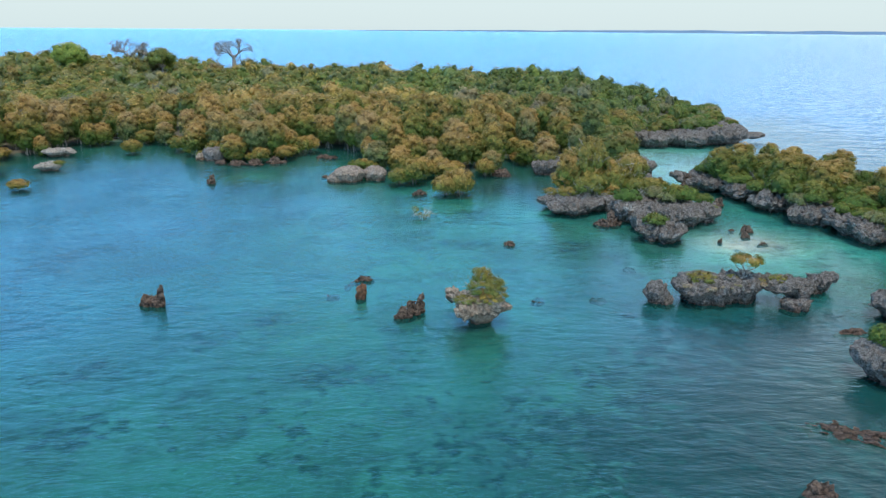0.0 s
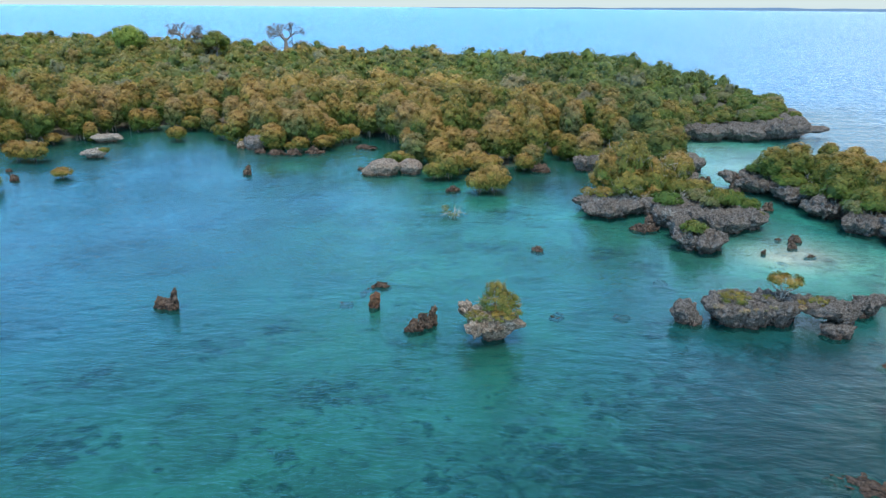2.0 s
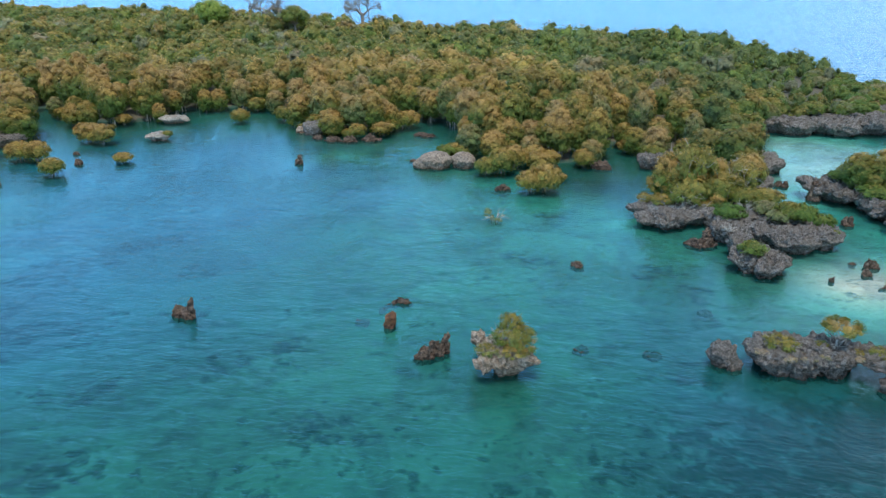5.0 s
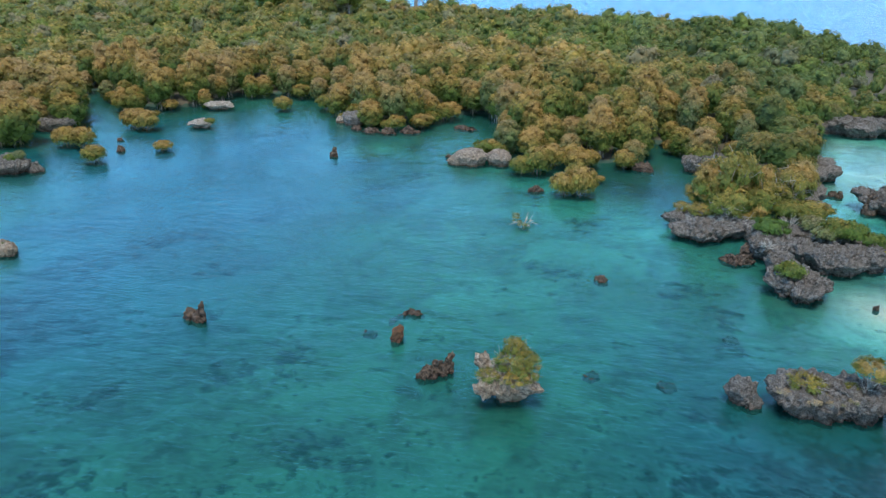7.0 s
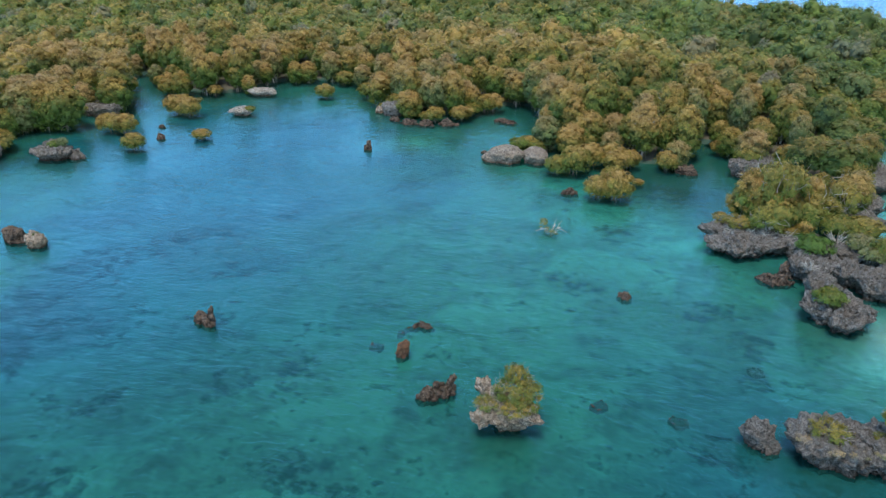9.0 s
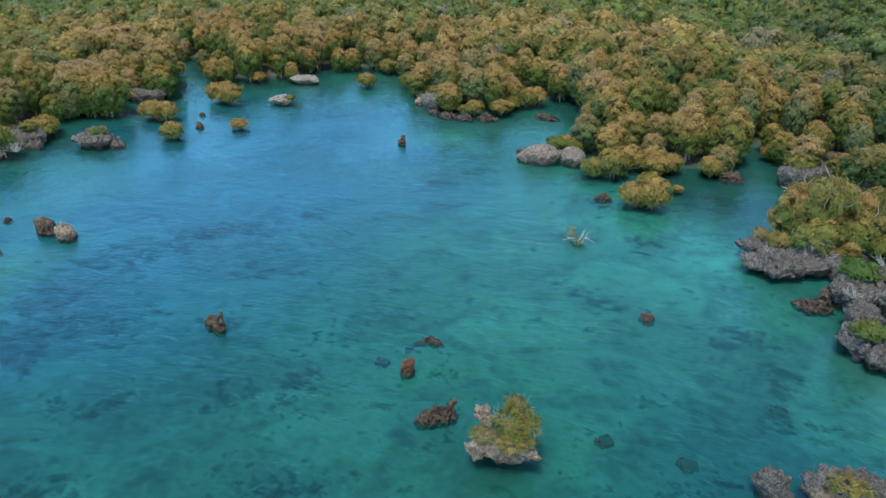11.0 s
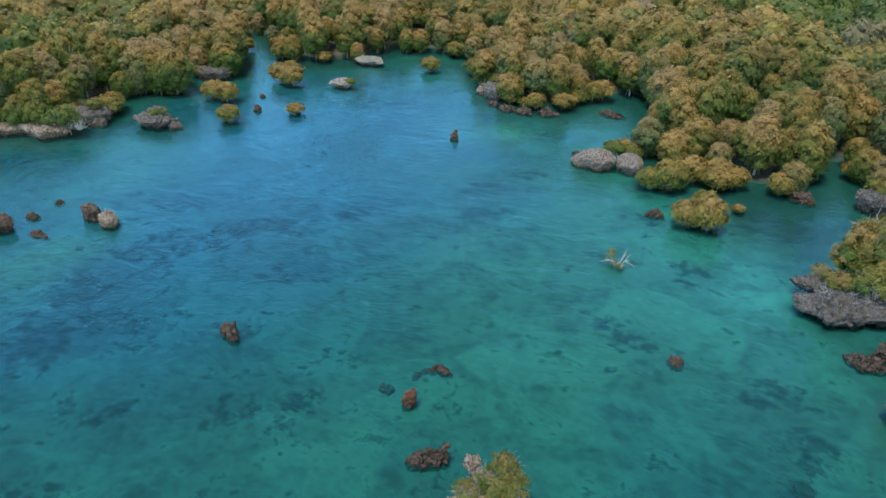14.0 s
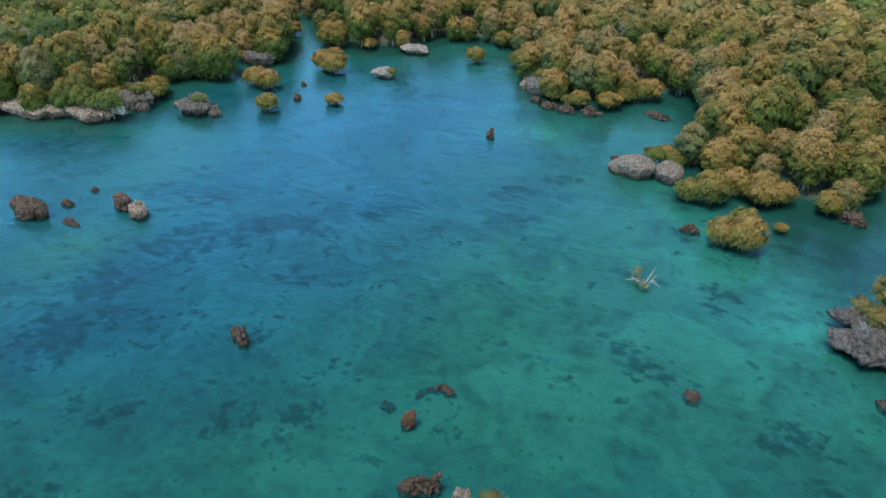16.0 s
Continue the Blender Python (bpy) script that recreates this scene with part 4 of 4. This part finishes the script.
for x, y, rx, ry, top in ((-50.5, 49.4, 0.7, 0.4, 0.35), (-46.7, 47.9, 1.1, 0.35, 0.2), (-51.5, 52.6, 0.4, 0.3, 0.25), (-57.2, 83.3, 0.5, 0.4, 0.6), (-61.1, 87.6, 0.35, 0.3, 0.3)):
    rock("rock", [L(x, y, rx, ry, 15, top, under=0.0, seg=32)], SMALL, ROCK_BROWN, "rocks in the western shallows")

# ---- mangroves and bushes that stand alone ----
BROWNISH = "rounded mangrove tree with yellow-brown leaf clumps at the lagoon edge"
GREENISH = "dense green mangrove tree at the lagoon edge"
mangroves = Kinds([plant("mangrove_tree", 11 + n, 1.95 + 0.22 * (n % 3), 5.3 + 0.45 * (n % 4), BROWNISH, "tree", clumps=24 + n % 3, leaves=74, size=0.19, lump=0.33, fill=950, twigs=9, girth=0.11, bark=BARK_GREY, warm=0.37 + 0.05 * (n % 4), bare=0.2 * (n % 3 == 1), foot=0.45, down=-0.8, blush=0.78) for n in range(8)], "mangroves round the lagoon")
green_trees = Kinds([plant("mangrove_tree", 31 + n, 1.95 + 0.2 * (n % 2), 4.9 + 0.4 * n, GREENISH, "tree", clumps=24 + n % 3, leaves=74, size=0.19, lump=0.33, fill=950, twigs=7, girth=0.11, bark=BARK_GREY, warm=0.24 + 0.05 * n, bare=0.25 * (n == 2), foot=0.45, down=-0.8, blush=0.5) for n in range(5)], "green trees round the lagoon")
low_bushes = Kinds([plant("mangrove_bush", 51 + n, 1.55, 1.9 + 0.1 * n, "low yellow-green mangrove bush standing in shallow water", "bush", clumps=13, leaves=80, size=0.16, fill=520, warm=0.46 + 0.06 * n, girth=0.07, foot=0.1, down=-0.72, lump=0.27, blush=0.3) for n in range(4)], "low mangrove bushes")
scrub = Kinds([plant("coastal_shrub", 71 + n, 1.4, 1.35 + 0.15 * n, "low green coastal shrub growing on limestone", "shrub", clumps=11, leaves=64, size=0.15, fill=330, warm=0.02 + 0.06 * n, roots=0, girth=0.06, bare=0.35 * (n == 2), foot=0.0, down=-0.3, lump=0.29, twigs=4, blush=0.2) for n in range(4)], "shrubs on the limestone")

islet_shrubs = Kinds([plant("islet_shrub", 111 + n, 1.4, 1.5 + 0.15 * n, "wiry yellow-green shrub growing on a small limestone islet", "shrub", clumps=26, leaves=96, size=0.075, heart=0.5, twigs=26, bark=BARK_GREY, warm=0.26 + 0.12 * n, roots=0, girth=0.05, limbs=9, foot=0.0, down=-0.35, lump=0.23, blush=0.3) for n in range(3)], "shrubs on the small islets")
dry_tufts = Kinds([plant("dry_tuft", 121 + n, 0.8, 0.5, "low tuft of straw-coloured dry scrub on limestone", "shrub", clumps=9, leaves=100, size=0.075, warm=0.5, bare=1.0, roots=0, girth=0.03, foot=0.0, down=-0.2, lump=0.34) for n in range(2)], "dry tufts on the small islets")

for n, (x, y, s, tall) in enumerate(((-52.2, 85.4, 0.85, 0.8), (-56.8, 78.2, 1.05, 1.0), (-64.4, 94.4, 1.2, 1.1), (-61.8, 94.0, 1.25, 1.0), (-66.0, 83.2, 1.2, 1.1), (-63.4, 83.4, 1.15, 1.15), (-49.6, 112.0, 1.05, 1.0), (-51.6, 121.6, 1.1, 1.0),
                                     (0.6, 84.5, 1.1, 1.2), (2.4, 84.8, 1.2, 1.35), (1.6, 86.0, 1.0, 1.5), (3.8, 90.2, 0.45, 0.8), (-5.4, 90.6, 1.0, 1.1), (-3.6, 91.2, 1.25, 1.3), (-10.9, 96.4, 0.9, 1.2), (-2.4, 94.6, 1.1, 1.2),
                                     (-9.6, 95.8, 0.8, 1.3), (-53.9, 98.0, 0.55, 0.8), (-37.2, 108.4, 0.6, 0.9), (-66.8, 98.6, 0.9, 0.9))):
    low_bushes.put(n, x, y, 0.0 if n != 17 else 0.5, n * 71, s, tall)

# scrub hanging over the western edge
for n in range(16):
    low = np.random.RandomState(640 + n)
    x = -84 + 1.05 * n
    scrub.put(n, x, 56.2 + 0.43 * (x + 84) + 2.4 * low.rand(), 0.9, n * 47, 0.8 + 0.6 * low.rand(), 0.9 + 0.5 * low.rand())

# low scrub along the cape
for n in range(26):
    low = np.random.RandomState(600 + n)
    x = 31 + 0.75 * n
    scrub.put(n, x + low.rand() * 2, 128.0 + 0.08 * (x - 31) + 5.0 * low.rand(), 1.7, n * 61, 0.8 + 0.9 * low.rand(), 0.8 + 0.4 * low.rand())

# low scrub over the cape's back
for n in range(30):
    low = np.random.RandomState(700 + n)
    scrub.put(n, 48 + 9 * low.rand(), 136 + 1.5 * n, 1.2, n * 61, 0.9 + 0.9 * low.rand(), 0.9 + 0.5 * low.rand())

# shrubs on the rocks: place, foot height, size, height factor
for n, (x, y, z, s, tall) in enumerate(((3.7, 46.3, 1.5, 1.1, 0.95), (4.3, 45.9, 1.4, 0.85, 0.85), (2.3, 45.0, 1.6, 0.62, 0.55), (4.0, 45.2, 1.5, 0.72, 0.7), (3.6, 46.8, 1.7, 0.62, 2.05), (20.2, 50.2, 1.35, 0.85, 0.7), (20.7, 50.0, 1.3, 0.45, 0.5),
                                        (22.6, 50.9, 1.5, 0.35, 0.8), (24.6, 50.6, 1.4, 0.4, 0.5), (25.8, 50.5, 1.4, 0.65, 0.55), (26.8, 50.2, 1.35, 0.5, 0.5), (34.0, 47.3, 1.2, 1.2, 0.9)) + ((36.0, 47.5, 1.2, 1.1, 0.9), (27.2, 38.6, 1.6, 0.9, 1.1),
                                        (29.0, 37.4, 1.6, 1.2, 1.0), (26.9, 38.9, 1.3, 0.6, 1.0), (21.0, 66.4, 1.3, 0.8, 1.2), (21.6, 67.2, 1.3, 0.5, 1.0), (24.6, 75.0, 1.4, 0.75, 1.1), (25.6, 75.6, 1.4, 0.9, 1.3), (27.0, 75.8, 1.3, 0.95, 1.5),
                                        (28.6, 75.2, 1.2, 0.8, 1.2), (24.0, 77.2, 1.4, 0.9, 1.0), (29.2, 73.6, 1.2, 0.35, 0.8), (20.3, 75.0, 1.5, 1.1, 1.0), (-62.6, 71.9, 1.1, 0.75, 1.0), (-62.0, 72.2, 1.1, 0.55, 1.6), (-70.4, 68.4, 1.4, 0.9, 1.0)) + (
                                        (-43.6, 53.2, 0.75, 0.25, 0.8), (34.0, 90.4, 1.8, 1.0, 0.8), (35.6, 91.2, 1.8, 1.2, 1.0), (36.6, 88.0, 1.7, 1.2, 1.0), (-11.4, 95.0, 0.9, 0.9, 1.2), (39.8, 73.8, 1.9, 0.9, 0.9))):
    (islet_shrubs if n < 12 else scrub).put(1 + n % 2 if n < 5 else 0 if n < 12 else n, x, y, z, n * 67, s, tall)

for n, (x, y, z, s, tall) in enumerate(((14.6, 78.9, 1.1, 1.15, 1.15), (17.2, 80.4, 1.1, 1.35, 1.2), (14.6, 81.8, 1.0, 1.1, 1.1), (19.8, 80.6, 1.2, 1.1, 1.0), (17.0, 82.4, 1.0, 1.4, 1.3), (22.5, 80.2, 1.2, 1.2, 1.0), (20.5, 83.0, 1.0, 1.4, 1.4),
                                        (24.5, 80.6, 1.2, 1.0, 1.0)) + ((26.0, 99.5, 1.2, 1.2, 1.0), (24.0, 88.5, 1.2, 1.2, 1.1), (24.6, 93.0, 1.2, 1.2, 1.0), (14.6, 78.7, 1.0, 0.75, 1.0), (16.6, 78.6, 1.1, 0.9, 1.0), (18.6, 79.0, 1.2, 0.85, 0.9), (12.9, 80.0, 0.9, 0.55, 1.3), (22.0, 87.0, 0.2, 1.5, 1.3), (21.0, 90.0, 0.2, 1.6, 1.4), (23.0, 84.4, 0.4, 1.4, 1.2), (18.5, 86.5, 0.2, 1.5, 1.4), (17.0, 90.0, 0.2, 1.6, 1.5), (25.0, 112.0, 0.6, 1.6, 1.2), (26.2, 116.5, 0.8, 1.7, 1.2), (24.4, 119.5, 0.8, 1.8, 1.3), (26.4, 107.5, 0.6, 1.6, 1.2), (22.8, 115.0, 0.6, 1.8, 1.3))):
    (scrub if n in (3, 5, 7) else islet_shrubs if n % 2 == 0 or n > 10 else low_bushes).put(n, x, y, z, n * 83, s * (1.3 if n in (3, 5, 7) or n % 2 == 0 else 1.0) * (0.7 + 0.5 * math.sin(n * 5.1) ** 2), tall * (0.75 + 0.6 * math.sin(n * 2.7) ** 2))

for n, (x, y, z, s) in enumerate(((2.0, 45.3, 1.65, 0.6), (2.6, 45.5, 1.7, 0.6), (3.3, 44.9, 1.7, 0.55), (19.0, 49.6, 1.3, 0.7), (20.3, 49.3, 1.25, 0.8), (21.4, 49.4, 1.3, 0.8), (22.6, 49.8, 1.4, 0.6), (24.4, 49.8, 1.4, 0.6), (26.2, 49.9, 1.35, 0.6),
                                  (18.6, 50.6, 1.3, 0.5), (33.0, 46.0, 1.2, 0.9), (-63.0, 71.0, 1.1, 0.8), (22.0, 67.6, 1.25, 0.6), (27.6, 36.2, 1.6, 0.8))):
    dry_tufts.put(n, x, y, z, n * 59, s, 0.7)

flat_tree = plant("umbrella_shrub", 91, 1.35, 1.75, "small flat-topped bush with bare stems on the arched rock", "shrub", clumps=19, leaves=150, size=0.08, heart=0.5, warm=0.40, foot=1.05, down=-0.3, lump=0.24, roots=0, limbs=7, girth=0.06)
flat_tree.matrix_basis = at(23.6, 51.0, 1.6)
tip_tree = plant("umbrella_shrub", 92, 0.6, 1.5, "thin sapling with sparse leaves on the rocky islet", "shrub", clumps=8, leaves=24, size=0.09, warm=0.25, foot=0.4, roots=0, limbs=4, girth=0.04, core=1)
tip_tree.matrix_basis = at(34.6, 91.4, 2.1, 0, 1.0)


def dead_sapling():
    """A bleached, half-drowned sapling with a few leaves."""
    thing = tagged(new("drowned_sapling"), "bleached half-drowned mangrove sapling with few leaves", "sapling")
    rng = np.random.RandomState(5)
    pieces = []
    for n in range(9):
        w = rng.rand() * 6.28
        out = 0.5 + 0.9 * rng.rand()
        tip = np.array([math.cos(w) * out, math.sin(w) * out, 0.35 + 0.6 * rng.rand()])
        for a, b, r in ((np.zeros(3) + (0, 0, -1.2), tip * 0.5 + (0, 0, 0.1), 0.06), (tip * 0.5 + (0, 0, 0.1), tip, 0.04), (tip * 0.6 + (0, 0, 0.1), tip + rng.normal(size=3) * 0.3, 0.03)):
            v, f = tube([a, (a + b) / 2 + rng.normal(size=3) * 0.05, b], [r, r * 0.8, r * 0.4], 5)
            pieces.append((v, f, np.zeros((len(v), 4))))
    v, f, _ = join(pieces)
    part("branch", mesh_of("branch", v, f, BARK_PALE, smooth=True), thing)
    v, f, t = join([leaves_on(rng, np.array(c), np.array([0.4, 0.4, 0.3]), 45, 0.14, 0.55, 0.5, 0.1) for c in ((-0.7, 0.1, 0.55), (-0.2, -0.4, 0.3), (0.35, -0.5, 0.15), (-0.8, 0.5, 0.75))])
    part("foliage", mesh_of("foliage", v, f, LEAF, t), thing)
    thing.matrix_basis = at(-1.7, 74.0, 0.0)


dead_sapling()


def bare_shrub(x, y, z, radius, seed):
    """A leafless shrub: a fan of grey twigs from one foot."""
    rng = np.random.RandomState(seed)
    pieces = []
    for n in range(26):
        way = np.append(rng.normal(size=2) * 0.8, 0.55 + 0.6 * rng.rand())
        tip = way / np.linalg.norm(way) * radius * (0.7 + 0.5 * rng.rand())
        mid = tip * 0.5 + rng.normal(size=3) * 0.1 * radius
        for a, b, r in ((np.zeros(3), mid, 0.035), (mid, tip, 0.025), (mid, tip + rng.normal(size=3) * 0.3 * radius, 0.02)):
            v, f = tube([a, (a + b) / 2 + rng.normal(size=3) * 0.05, b], [r, r * 0.8, r * 0.4], 3)
            pieces.append((v, f, np.zeros((len(v), 4))))
    v, f, _ = join(pieces)
    ob = new("bare_shrub", mesh_of("bare_shrub", v, f, BARK_PALE))
    ob.location = (x, y, z)
    tagged(ob, "leafless grey shrub of fine twigs on limestone", "shrub", "bare shrubs")


for n, (x, y, z, r) in enumerate(((15.6, 77.6, 1.0, 1.0), (16.9, 78.0, 1.0, 1.2), (13.8, 77.8, 0.9, 0.8), (18.2, 78.4, 1.1, 1.0), (19.9, 71.9, 1.4, 0.8), (22.4, 78.2, 1.3, 1.2), (3.2, 46.0, 1.5, 0.9), (23.4, 51.0, 1.4, 0.8), (28.8, 37.9, 1.7, 1.0), (35.2, 90.6, 1.8, 1.0),
                                  (-66.4, 63.8, 1.0, 1.4), (-70.2, 64.6, 1.0, 1.2), (-75.0, 61.4, 1.0, 1.4), (38.6, 86.4, 1.8, 1.2))):
    bare_shrub(x, y, z, r, 400 + n)


def baobab(x, y, z, height, spread_to, seed):
    """A leafless baobab: a stout trunk, forking limbs and a fine veil of twigs."""
    thing = tagged(new("baobab_tree"), "tall leafless grey baobab standing above the woodland canopy", "tree", "baobabs")
    rng = np.random.RandomState(seed)
    v, f = tube([(0, 0, -1), (0, 0, height * 0.3), (0.1, 0, height * 0.62)], [0.8, 0.62, 0.4], 10)
    trunk = part("trunk", mesh_of("trunk", v, f, BARK, smooth=True), thing)

    def grow(out, a, way, length, r, depth):
        b = a + way * length
        v, f = tube([a, (a + b) / 2 + rng.normal(size=3) * 0.06 * length, b], [r, r * 0.8, r * 0.55], 5 if depth < 3 else 3)
        out.append((v, f, np.zeros((len(v), 4))))
        if depth < 5:
            for _ in range(3 if depth < 3 else 5):
                w = way + rng.normal(size=3) * 0.55 + np.array([0, 0, 0.12])
                w[:2] *= 1.15
                grow(out, b, w / np.linalg.norm(w), length * (0.62 + 0.2 * rng.rand()), r * 0.58, depth + 1)

    for n in range(5):
        w = n * 1.257 + rng.rand()
        way = np.array([math.cos(w) * 0.8, math.sin(w) * 0.8, 0.62])
        pieces = []
        grow(pieces, np.array([0, 0, height * 0.56]), way / np.linalg.norm(way), spread_to * 0.40, 0.27, 1)
        v, f, _ = join(pieces)
        part("limb", mesh_of("limb", v, f, BARK), trunk, "bare forking limb with a veil of fine twigs")
    thing.matrix_basis = at(x, y, z)


baobab(-58.6, 200.0, 4.8, 11.5, 5.6, 3)
baobab(-87.4, 200.0, 5.0, 11.0, 5.6, 8)
tall_tree = plant("broadleaf_tree", 95, 4.8, 9.0, "tall round bright green tree above the woodland canopy", "tree", clumps=26, leaves=130, size=0.28, warm=0.12, blush=0.1, fill=700, leaf=LEAF_BRIGHT, foot=2.0, girth=0.4, roots=0)
tall_tree.matrix_basis = at(-103.4, 200.0, 6.0)
dark_tree = plant("broadleaf_tree", 96, 3.8, 8.0, "tall dark green tree above the woodland canopy", "tree", clumps=22, leaves=130, size=0.28, warm=-0.1, foot=2.0, girth=0.35, roots=0)
dark_tree.matrix_basis = at(-78.5, 200.0, 5.8)
dry_tree = plant("broadleaf_tree", 97, 3.0, 7.8, "tall grey-brown half-bare tree above the woodland canopy", "tree", clumps=18, leaves=70, size=0.25, warm=0.4, bare=0.9, foot=2.0, girth=0.3, roots=0)
dry_tree.matrix_basis = at(-84.0, 201.0, 5.8)


# ---- the woods ----
def smooth(a, b, v):
    s = np.clip((v - a) / (b - a), 0, 1)
    return s * s * (3 - 2 * s)


def scatter(seed, box, step, outline, inset):
    """Places on a shaken grid inside an outline, with their distance from its shore."""
    rng = np.random.RandomState(seed)
    xs, ys = np.arange(box[0], box[1], step), np.arange(box[2], box[3], step * 0.88)
    xx, yy = np.meshgrid(xs, ys)
    xx = xx + (np.arange(len(ys)) % 2)[:, None] * step / 2
    p = np.c_[xx.ravel(), yy.ravel()] + rng.uniform(-0.33, 0.33, (xx.size, 2)) * step
    d = shore_distance(p, outline)
    keep = d > inset
    return p[keep], d[keep], rng


def patchiness(p, scale, seed=0.0):
    return np.array([noise.noise((x * scale, y * scale, seed)) for x, y in p])


def warmth(p):
    """How yellow-brown the leaves are: mangroves round the lagoon, greener woods behind and to the sides."""
    x, y = p[:, 0], p[:, 1]
    edge = np.interp(x, (-120, -86, -62, -39, -13, 10, 25), (112, 129, 142, 163, 162, 152, 136))
    w = 0.56 - 0.47 * smooth(-8, 10, y - edge) - 0.42 * smooth(3, -3, y - 71 + 0.75 * (x + 68)) * smooth(-55, -62, x) - 0.25 * smooth(66, 60, y)
    w += 0.08 * smooth(-35, -50, x) * smooth(72, 80, y)
    w -= 0.1 * smooth(13, 22, x) + 0.14 * smooth(-14, -2, x) * smooth(100, 114, y) + 0.03
    return w + 0.2 * patchiness(p, 0.06) + 0.2 * patchiness(p, 0.23, 7.0)


# the trees nearest to the lagoon stand singly
for n, (x, y, s) in enumerate(((-76.4, 79.4, 1.25), (-74.2, 80.2, 1.05), (-72.4, 81.4, 1.2), (-75.4, 82.4, 1.15), (-78.6, 81.0, 1.3), (-74.6, 93.6, 1.3), (-73.4, 91.4, 1.0), (-77.6, 96.2, 1.2))):
    mangroves.put(n * 2 + 1, x, y, -0.8, n * 77, s, 1.05)

places, inland, rng = scatter(4, (-92, 34, 50, 132), 3.7, MAIN, 0.9)
lagoon_side = (inland < 11.5) & (places[:, 1] < 128) & ~((places[:, 0] > 20) & (places[:, 1] > 95))
order = np.argsort(inland + 0.05 * np.hypot(places[:, 0] + 20, places[:, 1] - 80))
chosen = [n for n in order if lagoon_side[n]][:300]
heat = warmth(places)
ground_at = ground_height(places)
for n in chosen:
    x, y = places[n]
    on_point = x > 13 and y < 97
    s = 0.62 + 0.46 * rng.rand()
    if on_point:
        s *= 0.68
    elif inland[n] < 3:
        s *= 0.9
    kinds = mangroves if heat[n] + rng.normal() * 0.08 > 0.42 else green_trees
    kinds.put(rng.randint(100), x, y, max(0.0, ground_at[n] - 0.1) if inland[n] > 2.5 or on_point else -0.6, rng.rand() * 360, s, 0.92 + 0.42 * rng.rand() + 0.1 * smooth(3, 9, inland[n]))

# low bushes fringe the shore
fringe, edge, rng = scatter(9, (-92, 14, 50, 128), 2.1, MAIN, 0.2)
picked = [n for n in np.argsort(edge) if edge[n] < 2.2 and fringe[n, 1] > 62][::3][:80]
for n in picked:
    low_bushes.put(rng.randint(100), fringe[n, 0], fringe[n, 1], 0.1, rng.rand() * 360, 0.7 + 0.5 * rng.rand(), 0.8 + 0.5 * rng.rand())

# scrub on the eastern islet, the point and the cape
spots, edge, rng = scatter(12, (32, 66, 46, 100), 2.5, EAST, 0.35)
for n in range(len(spots)):
    if spots[n, 0] < 60:
        kinds = green_trees if rng.rand() < 0.5 and edge[n] > 1.5 else scrub
        s = 0.56 + 0.34 * rng.rand() if kinds is green_trees else 0.75 + 0.8 * rng.rand()
        kinds.put(rng.randint(100) if kinds is scrub else rng.randint(2), spots[n, 0], spots[n, 1], 1.2, rng.rand() * 360, s, 0.75 + 0.5 * rng.rand())


def wood(name, seed, p, base, heat, scale, patterns, label, leaf=LEAF):
    """Many trees joined into one: every tree is a turned and scaled pattern with a tint of its own."""
    rng = np.random.RandomState(seed)
    pieces = []
    for n, (x, y) in enumerate(p):
        v, f, t = patterns[rng.randint(len(patterns))]
        w = rng.rand() * 6.283
        s = scale * (0.62 + 0.58 * rng.rand()) * (1 - 0.62 * smooth(26, 46, x) * (1 - smooth(160, 200, y)))
        c, q = math.cos(w) * s, math.sin(w) * s
        tall = s ** 0.5 * (0.75 + 0.5 * rng.rand())
        moved = np.c_[v[:, 0] * c - v[:, 1] * q + x, v[:, 0] * q + v[:, 1] * c + y, v[:, 2] * tall + base[n]]
        shade = t + (heat[n] - 0.5 + 0.12 * rng.normal(), 0.13 * rng.normal() - 0.1 * smooth(-4, 12, x), 0.4 * (rng.rand() < 0.05) + 0.15 * rng.rand() ** 3, 0.0)
        pieces.append((moved, f, np.clip(shade, 0, 1)))
    v, f, t = join(pieces)
    ob = new(name, mesh_of(name, v, f, leaf, t, smooth=True))
    tagged(ob, label, "woods", kind="stuff")


taken = {tuple(places[n]) for n in chosen}
rest = np.array([tuple(q) not in taken for q in places])
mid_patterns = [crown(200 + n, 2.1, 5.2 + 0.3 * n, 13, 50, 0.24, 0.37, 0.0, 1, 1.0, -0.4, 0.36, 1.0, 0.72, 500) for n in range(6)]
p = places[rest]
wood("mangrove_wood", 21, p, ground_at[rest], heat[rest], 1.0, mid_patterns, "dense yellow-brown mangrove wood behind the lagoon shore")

back, _, rng = scatter(31, (-225, 58, 20, 262), 4.5, MAIN, 1.5)
outside = (back[:, 0] < -92) | (back[:, 0] > 34) | (back[:, 1] > 132) | (back[:, 1] < 50)
seen = outside & ((back[:, 1] > 60) | (back[:, 0] > -140))
back = back[seen]
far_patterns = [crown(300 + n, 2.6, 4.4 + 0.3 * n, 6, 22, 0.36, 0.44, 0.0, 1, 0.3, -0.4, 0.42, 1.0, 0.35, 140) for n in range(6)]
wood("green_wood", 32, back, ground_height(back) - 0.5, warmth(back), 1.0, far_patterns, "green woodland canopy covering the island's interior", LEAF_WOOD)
